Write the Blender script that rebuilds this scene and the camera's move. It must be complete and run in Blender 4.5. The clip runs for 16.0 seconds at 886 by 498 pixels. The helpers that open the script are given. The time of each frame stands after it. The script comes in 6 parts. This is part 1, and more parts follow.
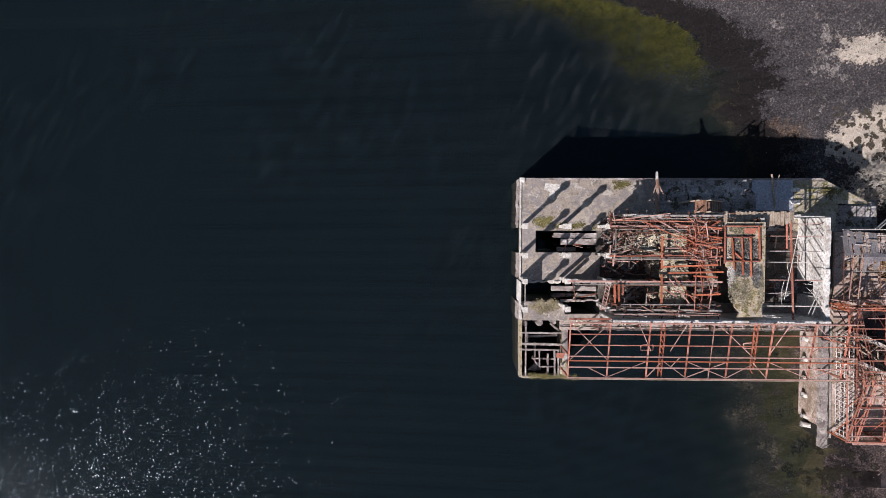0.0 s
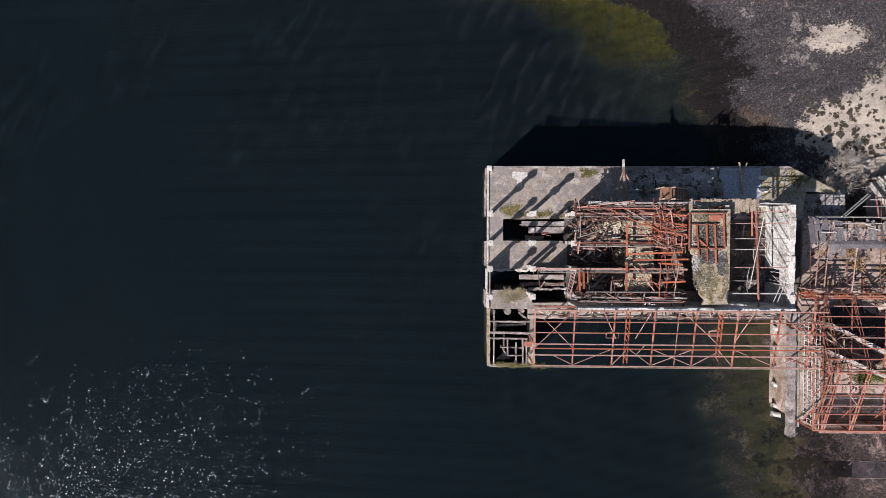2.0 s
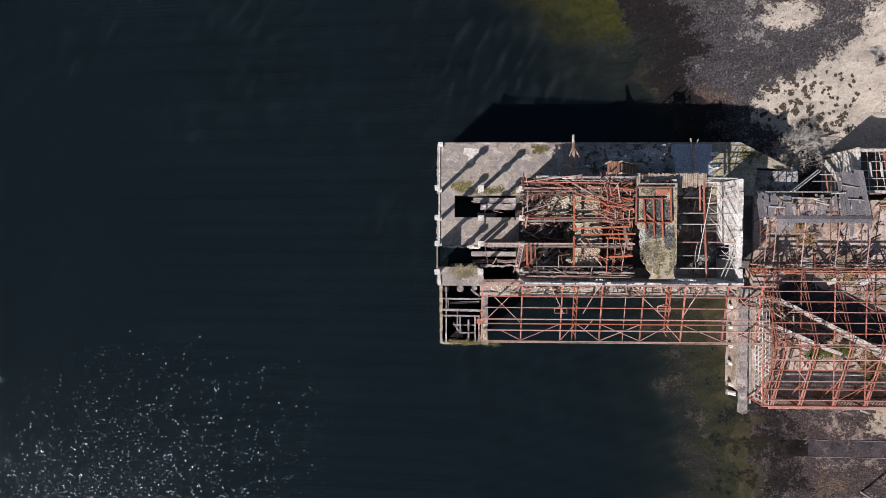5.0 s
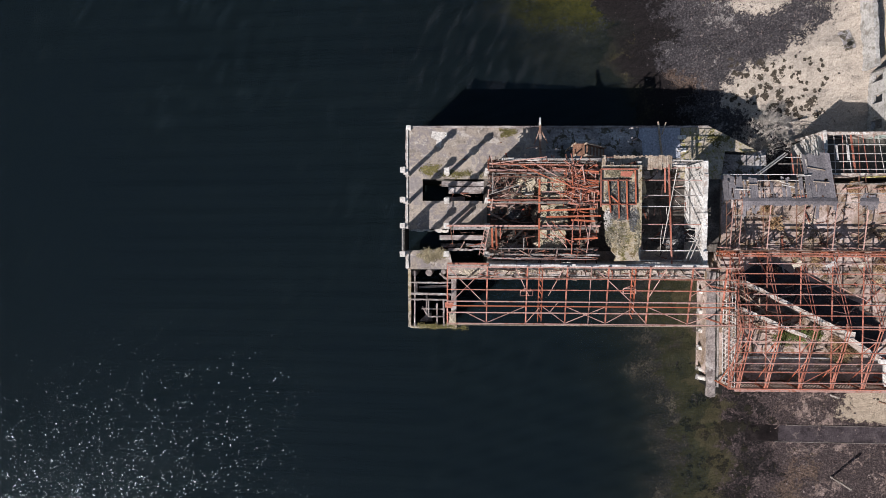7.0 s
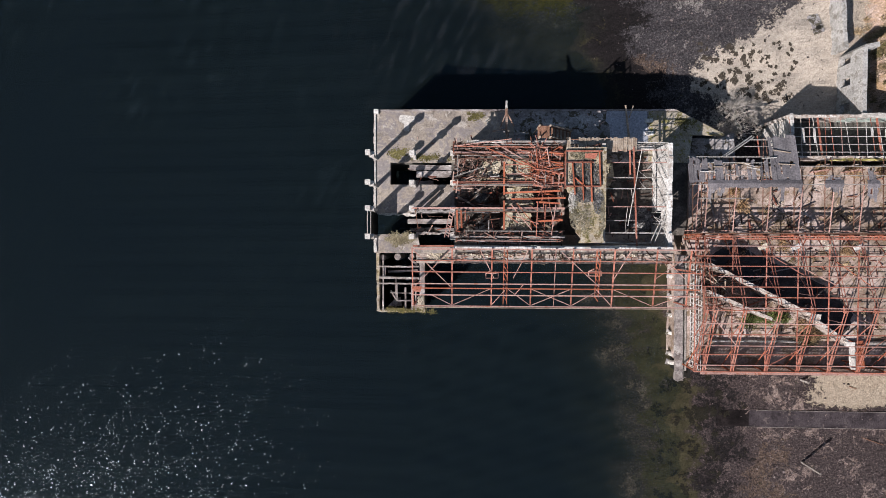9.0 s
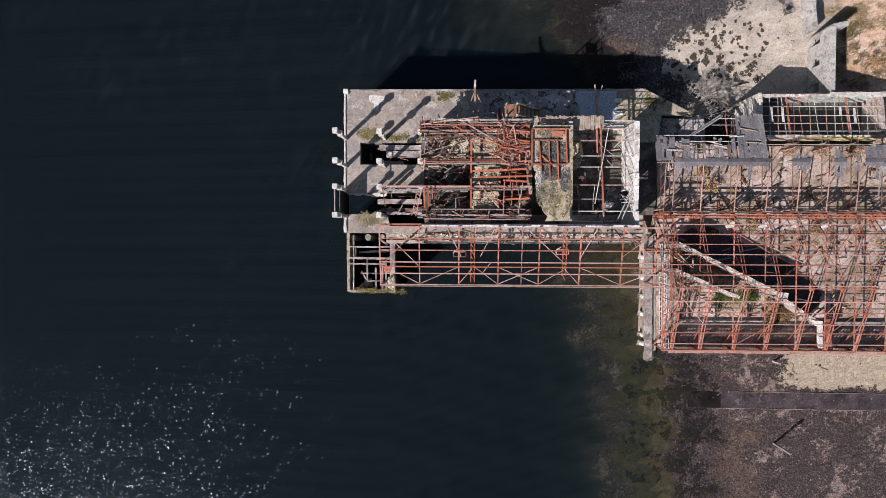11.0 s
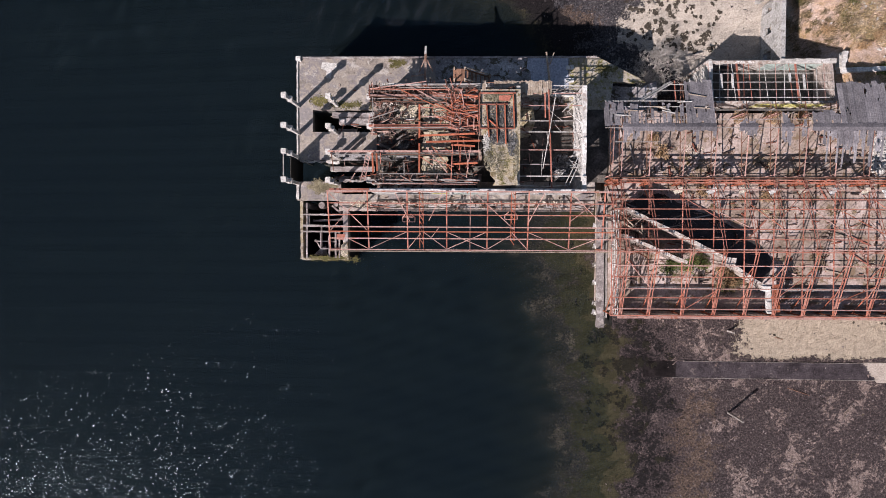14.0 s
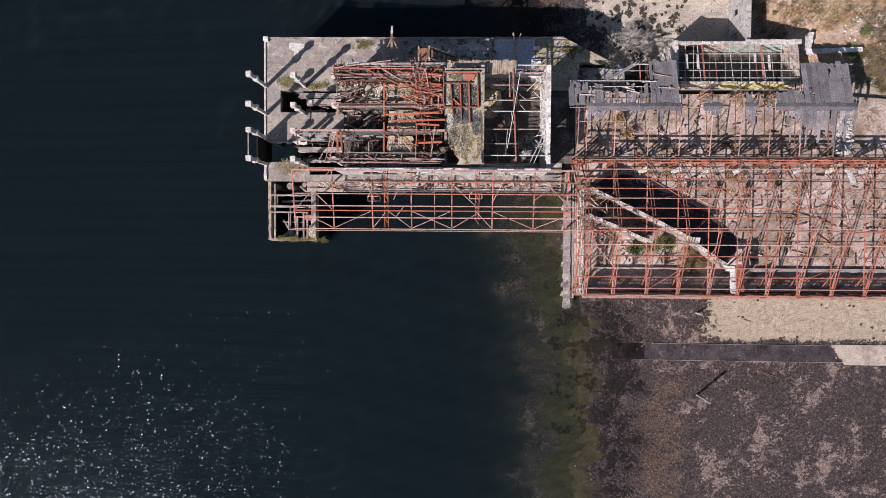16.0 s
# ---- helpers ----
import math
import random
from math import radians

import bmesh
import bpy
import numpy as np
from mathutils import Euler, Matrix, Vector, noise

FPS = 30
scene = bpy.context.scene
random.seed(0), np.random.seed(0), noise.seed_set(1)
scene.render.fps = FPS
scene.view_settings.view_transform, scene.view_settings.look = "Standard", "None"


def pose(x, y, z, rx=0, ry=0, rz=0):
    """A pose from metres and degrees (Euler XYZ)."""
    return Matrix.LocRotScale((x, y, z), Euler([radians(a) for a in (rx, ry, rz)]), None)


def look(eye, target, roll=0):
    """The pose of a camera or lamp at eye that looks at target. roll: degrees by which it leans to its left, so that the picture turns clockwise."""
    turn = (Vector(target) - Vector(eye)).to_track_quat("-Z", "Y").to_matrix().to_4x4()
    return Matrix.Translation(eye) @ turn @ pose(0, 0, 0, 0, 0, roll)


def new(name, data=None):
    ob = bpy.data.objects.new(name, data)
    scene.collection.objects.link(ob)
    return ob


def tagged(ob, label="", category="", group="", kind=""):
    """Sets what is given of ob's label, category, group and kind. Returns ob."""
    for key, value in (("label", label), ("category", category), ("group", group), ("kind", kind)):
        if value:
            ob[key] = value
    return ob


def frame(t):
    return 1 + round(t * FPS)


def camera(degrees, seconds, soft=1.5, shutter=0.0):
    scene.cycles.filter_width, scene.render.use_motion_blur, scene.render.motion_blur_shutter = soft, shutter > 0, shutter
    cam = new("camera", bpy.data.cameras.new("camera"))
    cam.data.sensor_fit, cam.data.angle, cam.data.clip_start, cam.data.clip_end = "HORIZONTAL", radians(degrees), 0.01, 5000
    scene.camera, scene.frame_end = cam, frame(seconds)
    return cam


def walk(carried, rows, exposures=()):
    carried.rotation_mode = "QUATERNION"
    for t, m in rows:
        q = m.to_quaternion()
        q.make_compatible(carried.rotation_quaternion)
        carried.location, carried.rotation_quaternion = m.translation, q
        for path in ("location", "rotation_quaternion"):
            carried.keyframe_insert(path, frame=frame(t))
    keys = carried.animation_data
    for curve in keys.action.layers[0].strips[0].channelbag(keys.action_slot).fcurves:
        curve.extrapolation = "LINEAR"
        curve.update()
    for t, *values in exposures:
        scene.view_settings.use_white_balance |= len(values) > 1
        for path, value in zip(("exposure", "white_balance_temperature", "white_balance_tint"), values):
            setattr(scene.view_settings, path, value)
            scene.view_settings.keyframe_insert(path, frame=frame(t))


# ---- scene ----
cam = camera(74, 16.0, soft=0.62)
# ---- camera: seconds, place, turn ----
PATH = [
    (0.0, -4.919, -4.440, 50.836, -1.438, 1.385, 0.183),
    (0.5, -4.249, -4.695, 50.802, -1.443, 1.372, 0.192),
    (1.0, -3.612, -4.936, 50.770, -1.438, 1.366, 0.195),
    (1.5, -2.963, -5.156, 50.740, -1.427, 1.384, 0.189),
    (2.0, -2.319, -5.368, 50.711, -1.418, 1.421, 0.189),
    (2.5, -1.672, -5.591, 50.684, -1.405, 1.461, 0.184),
    (3.0, -1.025, -5.883, 50.658, -1.396, 1.498, 0.170),
    (3.5, -0.380, -6.208, 50.635, -1.400, 1.505, 0.173),
    (4.0, 0.269, -6.553, 50.613, -1.393, 1.494, 0.180),
    (6.5, 3.409, -8.178, 50.529, -1.387, 1.447, 0.199),
    (7.0, 4.025, -8.512, 50.518, -1.377, 1.423, 0.217),
    (7.5, 4.695, -8.852, 50.508, -1.361, 1.424, 0.219),
    (8.0, 5.330, -9.170, 50.500, -1.348, 1.433, 0.225),
    (8.5, 5.986, -9.485, 50.494, -1.340, 1.460, 0.215),
    (9.0, 6.615, -9.818, 50.489, -1.333, 1.495, 0.213),
    (11.5, 9.624, -11.769, 50.492, -1.343, 1.511, 0.212),
    (12.0, 10.252, -12.143, 50.497, -1.358, 1.509, 0.228),
    (12.5, 10.863, -12.533, 50.505, -1.374, 1.504, 0.235),
    (13.0, 11.491, -12.970, 50.514, -1.391, 1.492, 0.239),
    (13.5, 12.110, -13.427, 50.525, -1.418, 1.468, 0.254),
    (14.0, 12.710, -13.844, 50.537, -1.448, 1.442, 0.271),
    (14.5, 13.323, -14.216, 50.552, -1.479, 1.414, 0.296),
    (15.0, 13.939, -14.616, 50.568, -1.502, 1.396, 0.329),
    (15.5, 14.589, -14.948, 50.586, -1.518, 1.382, 0.350),
    (16.0, 15.248, -15.292, 50.605, -1.527, 1.373, 0.372),
]
walk(cam, [(t, pose(x, y, z, rx, ry, rz)) for t, x, y, z, rx, ry, rz in PATH], [(0, 0.52, 6500, 9), (8, 0.53, 6500, 6), (12, 0.57, 6500, 10), (16, 0.59, 6500, 12)])

# ---- daylight ----
SUN_UP, SUN_TURN = radians(37.1), radians(227.3)
TO_SUN = Vector((-0.970, -0.895, 1.0))
world = bpy.data.worlds.new("sky")
scene.world = world
world.use_nodes = True
wn = world.node_tree
sky = wn.nodes.new("ShaderNodeTexSky")
sky.sky_type, sky.sun_disc, sky.sun_elevation, sky.sun_rotation = "NISHITA", False, SUN_UP, SUN_TURN
wn.links.new(sky.outputs[0], wn.nodes["Background"].inputs[0])
wn.nodes["Background"].inputs[1].default_value = 0.056
sun = new("sun", bpy.data.lights.new("sun", "SUN"))
sun.data.energy, sun.data.angle, sun.data.color = 5.0, radians(0.5), (1.0, 0.925, 0.92)
sun.matrix_world = look(TO_SUN * 60, (0, 0, 0))


# ---- materials ----
def ramp(nt, fac, stops):
    n = nt.nodes.new("ShaderNodeValToRGB")
    while len(n.color_ramp.elements) < len(stops):
        n.color_ramp.elements.new(0.5)
    for e, (p, c) in zip(n.color_ramp.elements, stops):
        e.position, e.color = p, (*c, 1) if len(c) == 3 else c
    nt.links.new(fac, n.inputs[0])
    return n.outputs[0]


def noise_node(nt, scale, detail=4, rough=0.55, vec=None, distort=0.0):
    n = nt.nodes.new("ShaderNodeTexNoise")
    n.inputs["Scale"].default_value, n.inputs["Detail"].default_value = scale, detail
    n.inputs["Roughness"].default_value, n.inputs["Distortion"].default_value = rough, distort
    nt.links.new(vec or nt.nodes["place"].outputs["Position"], n.inputs["Vector"])
    return n.outputs["Fac"]


def mix(nt, fac, a, b, mode="MIX"):
    n = nt.nodes.new("ShaderNodeMix")
    n.data_type, n.blend_type = "RGBA", mode
    for sock, v in ((n.inputs[0], fac), (n.inputs[6], a), (n.inputs[7], b)):
        if isinstance(v, (int, float)):
            sock.default_value = v
        elif isinstance(v, tuple):
            sock.default_value = (*v, 1)
        else:
            nt.links.new(v, sock)
    return n.outputs[2]


def maths(nt, op, a, b=0.0):
    n = nt.nodes.new("ShaderNodeMath")
    n.operation = op
    for sock, v in zip(n.inputs, (a, b)):
        if isinstance(v, (int, float)):
            sock.default_value = v
        else:
            nt.links.new(v, sock)
    return n.outputs[0]


def blank(name):
    m = bpy.data.materials.new(name)
    m.use_nodes = True
    g = m.node_tree.nodes.new("ShaderNodeNewGeometry")
    g.name = "place"
    return m, m.node_tree, m.node_tree.nodes["Principled BSDF"]


def bump(nt, bs, height, strength, dist):
    b = nt.nodes.new("ShaderNodeBump")
    b.inputs["Strength"].default_value, b.inputs["Distance"].default_value = strength, dist
    nt.links.new(height, b.inputs["Height"])
    nt.links.new(b.outputs[0], bs.inputs["Normal"])


def surface(name, tones, patch=0.7, grain=9.0, rough=0.85, metal=0.0, relief=0.03, stain=None, spread=0.15, vary=0.0, streak=False):
    """Tones from dark to light by broad patches, fine grain over them, stains with edges of their own."""
    m, nt, bs = blank(name)
    a = noise_node(nt, patch, 5, 0.6)
    c = ramp(nt, a, [(0.3 + 0.4 * i / max(1, len(tones) - 1), t) for i, t in enumerate(tones)])
    g = noise_node(nt, grain, 6, 0.7)
    c = mix(nt, 1.0, c, ramp(nt, g, [(0.28, (0.42, 0.42, 0.42)), (0.72, (1.42, 1.42, 1.42))]), "MULTIPLY")
    if stain:
        s = noise_node(nt, patch * 2.3, 7, 0.72, distort=0.4)
        c = mix(nt, ramp(nt, s, [(0.62 - spread, (0, 0, 0)), (0.66 - spread, (1, 1, 1))]), stain, c)
    if streak:
        long = nt.nodes.new("ShaderNodeMapping")
        long.inputs["Scale"].default_value = (0.35, 1.9, 1)
        nt.links.new(nt.nodes["place"].outputs["Position"], long.inputs["Vector"])
        k = noise_node(nt, 1.0, 6, 0.68, long.outputs[0], 0.5)
        c = mix(nt, 1.0, c, ramp(nt, k, [(0.36, (0.62, 0.6, 0.62)), (0.5, (1.0, 1.0, 1.0)), (0.6, (1.08, 1.08, 1.08)), (0.64, (1.4, 1.4, 1.4))]), "MULTIPLY")
    if vary:
        o = nt.nodes.new("ShaderNodeObjectInfo")
        v = ramp(nt, o.outputs["Random"], [(0.0, (1 - vary,) * 3), (1.0, (1 + vary,) * 3)])
        c = mix(nt, 1.0, c, v, "MULTIPLY")
        r = nt.nodes["place"].outputs["Random Per Island"]
        c = mix(nt, 1.0, c, ramp(nt, r, [(0.0, (1 - vary,) * 3), (1.0, (1 + vary,) * 3)]), "MULTIPLY")
    nt.links.new(c, bs.inputs["Base Color"])
    bs.inputs["Roughness"].default_value, bs.inputs["Metallic"].default_value = rough, metal
    bs.inputs["Specular IOR Level"].default_value = 0.25
    bump(nt, bs, g, 0.6, relief)
    return m


CONCRETE = surface("weathered_concrete", [(0.15, 0.126, 0.12), (0.26, 0.226, 0.216), (0.32, 0.285, 0.272), (0.50, 0.468, 0.45)], 0.6, 7, 0.9, stain=(0.18, 0.15, 0.14), spread=0.2, streak=True)
DIM = surface("stained_concrete", [(0.18, 0.165, 0.165), (0.30, 0.28, 0.28), (0.46, 0.44, 0.44)], 0.7, 7, 0.9, stain=(0.09, 0.08, 0.06), spread=0.18, streak=True)


def deck_material():
    """Old screed: broad worn fields, flaked pale skin, dark seams and hairline cracks."""
    m, nt, bs = blank("worn_deck_screed")
    field, flake, grain = noise_node(nt, 0.36, 7, 0.68, distort=0.3), noise_node(nt, 1.2, 9, 0.74, distort=0.3), noise_node(nt, 9.0, 5, 0.7)
    c = ramp(nt, field, [(0.36, (0.15, 0.128, 0.115)), (0.44, (0.30, 0.255, 0.215)), (0.50, (0.20, 0.178, 0.18)), (0.56, (0.35, 0.30, 0.25)), (0.64, (0.235, 0.21, 0.205))])
    c = mix(nt, ramp(nt, flake, [(0.57, (0, 0, 0)), (0.60, (0.7, 0.7, 0.7))]), c, (0.45, 0.41, 0.375))
    c = mix(nt, ramp(nt, flake, [(0.39, (0.8, 0.8, 0.8)), (0.43, (0, 0, 0))]), c, (0.18, 0.155, 0.13))
    seams = nt.nodes.new("ShaderNodeTexVoronoi")
    seams.feature = "DISTANCE_TO_EDGE"
    seams.inputs["Scale"].default_value = 0.42
    warp = nt.nodes.new("ShaderNodeVectorMath")
    warp.operation = "ADD"
    wob = nt.nodes.new("ShaderNodeTexNoise")
    wob.inputs["Scale"].default_value, wob.inputs["Detail"].default_value = 1.4, 6
    nt.links.new(nt.nodes["place"].outputs["Position"], wob.inputs["Vector"])
    nt.links.new(nt.nodes["place"].outputs["Position"], warp.inputs[0])
    nt.links.new(wob.outputs["Color"], warp.inputs[1])
    nt.links.new(warp.outputs[0], seams.inputs["Vector"])
    c = mix(nt, ramp(nt, seams.outputs["Distance"], [(0.002, (0.35, 0.35, 0.35)), (0.009, (0, 0, 0))]), c, (0.15, 0.13, 0.11))
    c = mix(nt, 1.0, c, ramp(nt, grain, [(0.3, (0.74, 0.74, 0.74)), (0.7, (1.2, 1.2, 1.2))]), "MULTIPLY")
    nt.links.new(c, bs.inputs["Base Color"])
    bs.inputs["Roughness"].default_value, bs.inputs["Specular IOR Level"].default_value = 0.9, 0.25
    bump(nt, bs, maths(nt, "ADD", grain, flake), 0.6, 0.02)
    return m


SCREED = deck_material()
PALE = surface("pale_concrete", [(0.34, 0.31, 0.28), (0.52, 0.49, 0.46), (0.60, 0.57, 0.54)], 0.9, 8, 0.9, stain=(0.2, 0.17, 0.13), spread=0.26)
WHITE = surface("whitewash", [(0.38, 0.355, 0.335), (0.60, 0.575, 0.55), (0.72, 0.70, 0.685)], 0.8, 6, 0.85, stain=(0.34, 0.29, 0.26), spread=0.22)
CHALKY = surface("flaking_limewash", [(0.33, 0.275, 0.24), (0.54, 0.49, 0.45), (0.66, 0.625, 0.595)], 1.3, 8, 0.9, stain=(0.28, 0.21, 0.175), spread=0.17)
GRIT = surface("lichened_grit", [(0.10, 0.088, 0.06), (0.20, 0.175, 0.12), (0.36, 0.33, 0.26)], 3.0, 10, 0.95, vary=0.4)
MOSSY = surface("mossy_concrete", [(0.17, 0.13, 0.095), (0.38, 0.33, 0.275), (0.34, 0.275, 0.17), (0.52, 0.475, 0.44)], 1.4, 9, 0.95, stain=(0.14, 0.105, 0.055), spread=0.2)
ROSE = surface("pinkish_render", [(0.26, 0.205, 0.175), (0.38, 0.315, 0.28), (0.46, 0.40, 0.365)], 1.0, 8, 0.9, stain=(0.20, 0.15, 0.12), spread=0.24)
BRICK = surface("weathered_brick", [(0.22, 0.15, 0.12), (0.34, 0.25, 0.21), (0.42, 0.36, 0.31)], 1.2, 9, 0.92, stain=(0.15, 0.10, 0.08), spread=0.24)
WETBED = surface("wet_weedy_concrete", [(0.005, 0.004, 0.0042), (0.012, 0.0095, 0.010), (0.03, 0.024, 0.024)], 0.9, 8, 0.8)
DARK = surface("dark_concrete", [(0.06, 0.056, 0.05), (0.10, 0.095, 0.085), (0.15, 0.14, 0.125)], 0.8, 7, 0.8)
FLOOR = surface("pink_shed_floor", [(0.17, 0.12, 0.09), (0.29, 0.225, 0.185), (0.43, 0.335, 0.30), (0.51, 0.43, 0.40)], 0.55, 6, 0.9, stain=(0.19, 0.135, 0.09), spread=0.2)
RED = surface("red_lead_steel", [(0.24, 0.075, 0.05), (0.36, 0.14, 0.10), (0.37, 0.19, 0.15)], 0.9, 12, 0.7, relief=0.01, stain=(0.22, 0.075, 0.04), spread=0.22, vary=0.27)
ORANGE = surface("orange_primer_steel", [(0.29, 0.08, 0.042), (0.39, 0.13, 0.075)], 1.2, 10, 0.65, relief=0.01, stain=(0.30, 0.09, 0.04), spread=0.22, vary=0.27)
PINK = surface("faded_pink_steel", [(0.34, 0.19, 0.16), (0.46, 0.30, 0.265)], 1.2, 12, 0.75, relief=0.01, stain=(0.28, 0.11, 0.07), spread=0.22, vary=0.27)
GREY = surface("bare_grey_steel", [(0.16, 0.14, 0.13), (0.36, 0.33, 0.31)], 1.5, 12, 0.7, relief=0.01, stain=(0.16, 0.08, 0.05), spread=0.27, vary=0.2)
RUST = surface("dark_rust", [(0.09, 0.045, 0.03), (0.20, 0.10, 0.07)], 2.0, 12, 0.85, relief=0.01, vary=0.25)
SHEET = surface("grey_corrugated_sheet", [(0.135, 0.122, 0.132), (0.18, 0.165, 0.175), (0.24, 0.22, 0.225)], 1.1, 8, 0.75, relief=0.012, stain=(0.30, 0.275, 0.27), spread=0.335, vary=0.24)
WOOD = surface("weathered_timber", [(0.20, 0.14, 0.10), (0.34, 0.27, 0.21), (0.42, 0.36, 0.30)], 2.5, 14, 0.85, vary=0.2)
BROWN = surface("brown_timber", [(0.17, 0.085, 0.055), (0.27, 0.15, 0.10)], 2.5, 14, 0.85, vary=0.2)
RUBBLE = surface("masonry_rubble", [(0.30, 0.25, 0.18), (0.48, 0.42, 0.335), (0.58, 0.53, 0.46)], 3.0, 9, 0.95, vary=0.35)
ASH = surface("grey_rubble", [(0.05, 0.05, 0.055), (0.16, 0.155, 0.155), (0.42, 0.41, 0.40)], 4.0, 11, 0.95, vary=0.5)
BLUE = surface("smooth_grey_screed", [(0.30, 0.32, 0.38), (0.40, 0.42, 0.48)], 0.6, 6, 0.5, stain=(0.20, 0.20, 0.22), spread=0.3)
TWIG = surface("bare_twig", [(0.38, 0.34, 0.30), (0.55, 0.50, 0.46)], 2.0, 10, 0.9)
STRAW = surface("dry_grass", [(0.14, 0.12, 0.05), (0.31, 0.225, 0.13), (0.44, 0.35, 0.26)], 0.9, 6, 0.95, vary=0.5)
GREEN = surface("green_weed", [(0.06, 0.085, 0.02), (0.13, 0.155, 0.05)], 1.0, 8, 0.9, vary=0.4)
HALL = surface("dark_hall_floor", [(0.04, 0.036, 0.033), (0.085, 0.076, 0.068), (0.19, 0.165, 0.145)], 0.9, 6, 0.9, stain=(0.05, 0.045, 0.04), spread=0.2)
STONE = surface("beach_stone", [(0.03, 0.024, 0.024), (0.08, 0.065, 0.063), (0.18, 0.15, 0.14)], 2.0, 9, 0.85, vary=0.5)
YELLOW = surface("yellow_graffiti_paint", [(0.62, 0.56, 0.10), (0.75, 0.70, 0.30)], 3.0, 9, 0.7, stain=(0.55, 0.53, 0.48), spread=0.2)
TEAL = surface("pale_green_paint", [(0.36, 0.44, 0.40), (0.5, 0.56, 0.52)], 2.5, 9, 0.7, stain=(0.10, 0.10, 0.10), spread=0.26)
BLACK = surface("black_graffiti_paint", [(0.03, 0.03, 0.035), (0.07, 0.07, 0.08)], 2.0, 9, 0.7)
SLIP = surface("wet_slipway", [(0.024, 0.0195, 0.022), (0.056, 0.046, 0.051), (0.09, 0.075, 0.08)], 0.8, 7, 0.8, relief=0.16, stain=(0.12, 0.098, 0.095), spread=0.25)
for slick in (SLIP, WETBED):
    slick.node_tree.nodes["Principled BSDF"].inputs["Specular IOR Level"].default_value = 0.05
# black of tidal weed, also used where deep shade is painted
TIDE_SHADE = surface("tidal_slime_and_shade", [(0.008, 0.008, 0.007), (0.02, 0.018, 0.015)], 1.5, 8, 0.8)
WRECK = surface("mixed_wreckage", [(0.05, 0.035, 0.03), (0.14, 0.10, 0.085)], 3.0, 12, 0.85, relief=0.01)
mixed = WRECK.node_tree
tint = ramp(mixed, mixed.nodes["place"].outputs["Random Per Island"], [(0.0, (0.3, 0.28, 0.28)), (0.45, (0.7, 0.6, 0.55)), (0.62, (2.4, 1.0, 0.7)), (0.78, (2.2, 1.9, 1.8)), (0.9, (4.2, 4.0, 4.0))])
mixed.links.new(mix(mixed, 1.0, mixed.nodes["Principled BSDF"].inputs["Base Color"].links[0].from_socket, tint, "MULTIPLY"), mixed.nodes["Principled BSDF"].inputs["Base Color"])
MOSS = surface("olive_moss", [(0.07, 0.062, 0.02), (0.14, 0.122, 0.045), (0.20, 0.172, 0.08)], 2.0, 10, 0.95, vary=0.35)


WAVELET = 0.25  # steepest slope of the wavelets


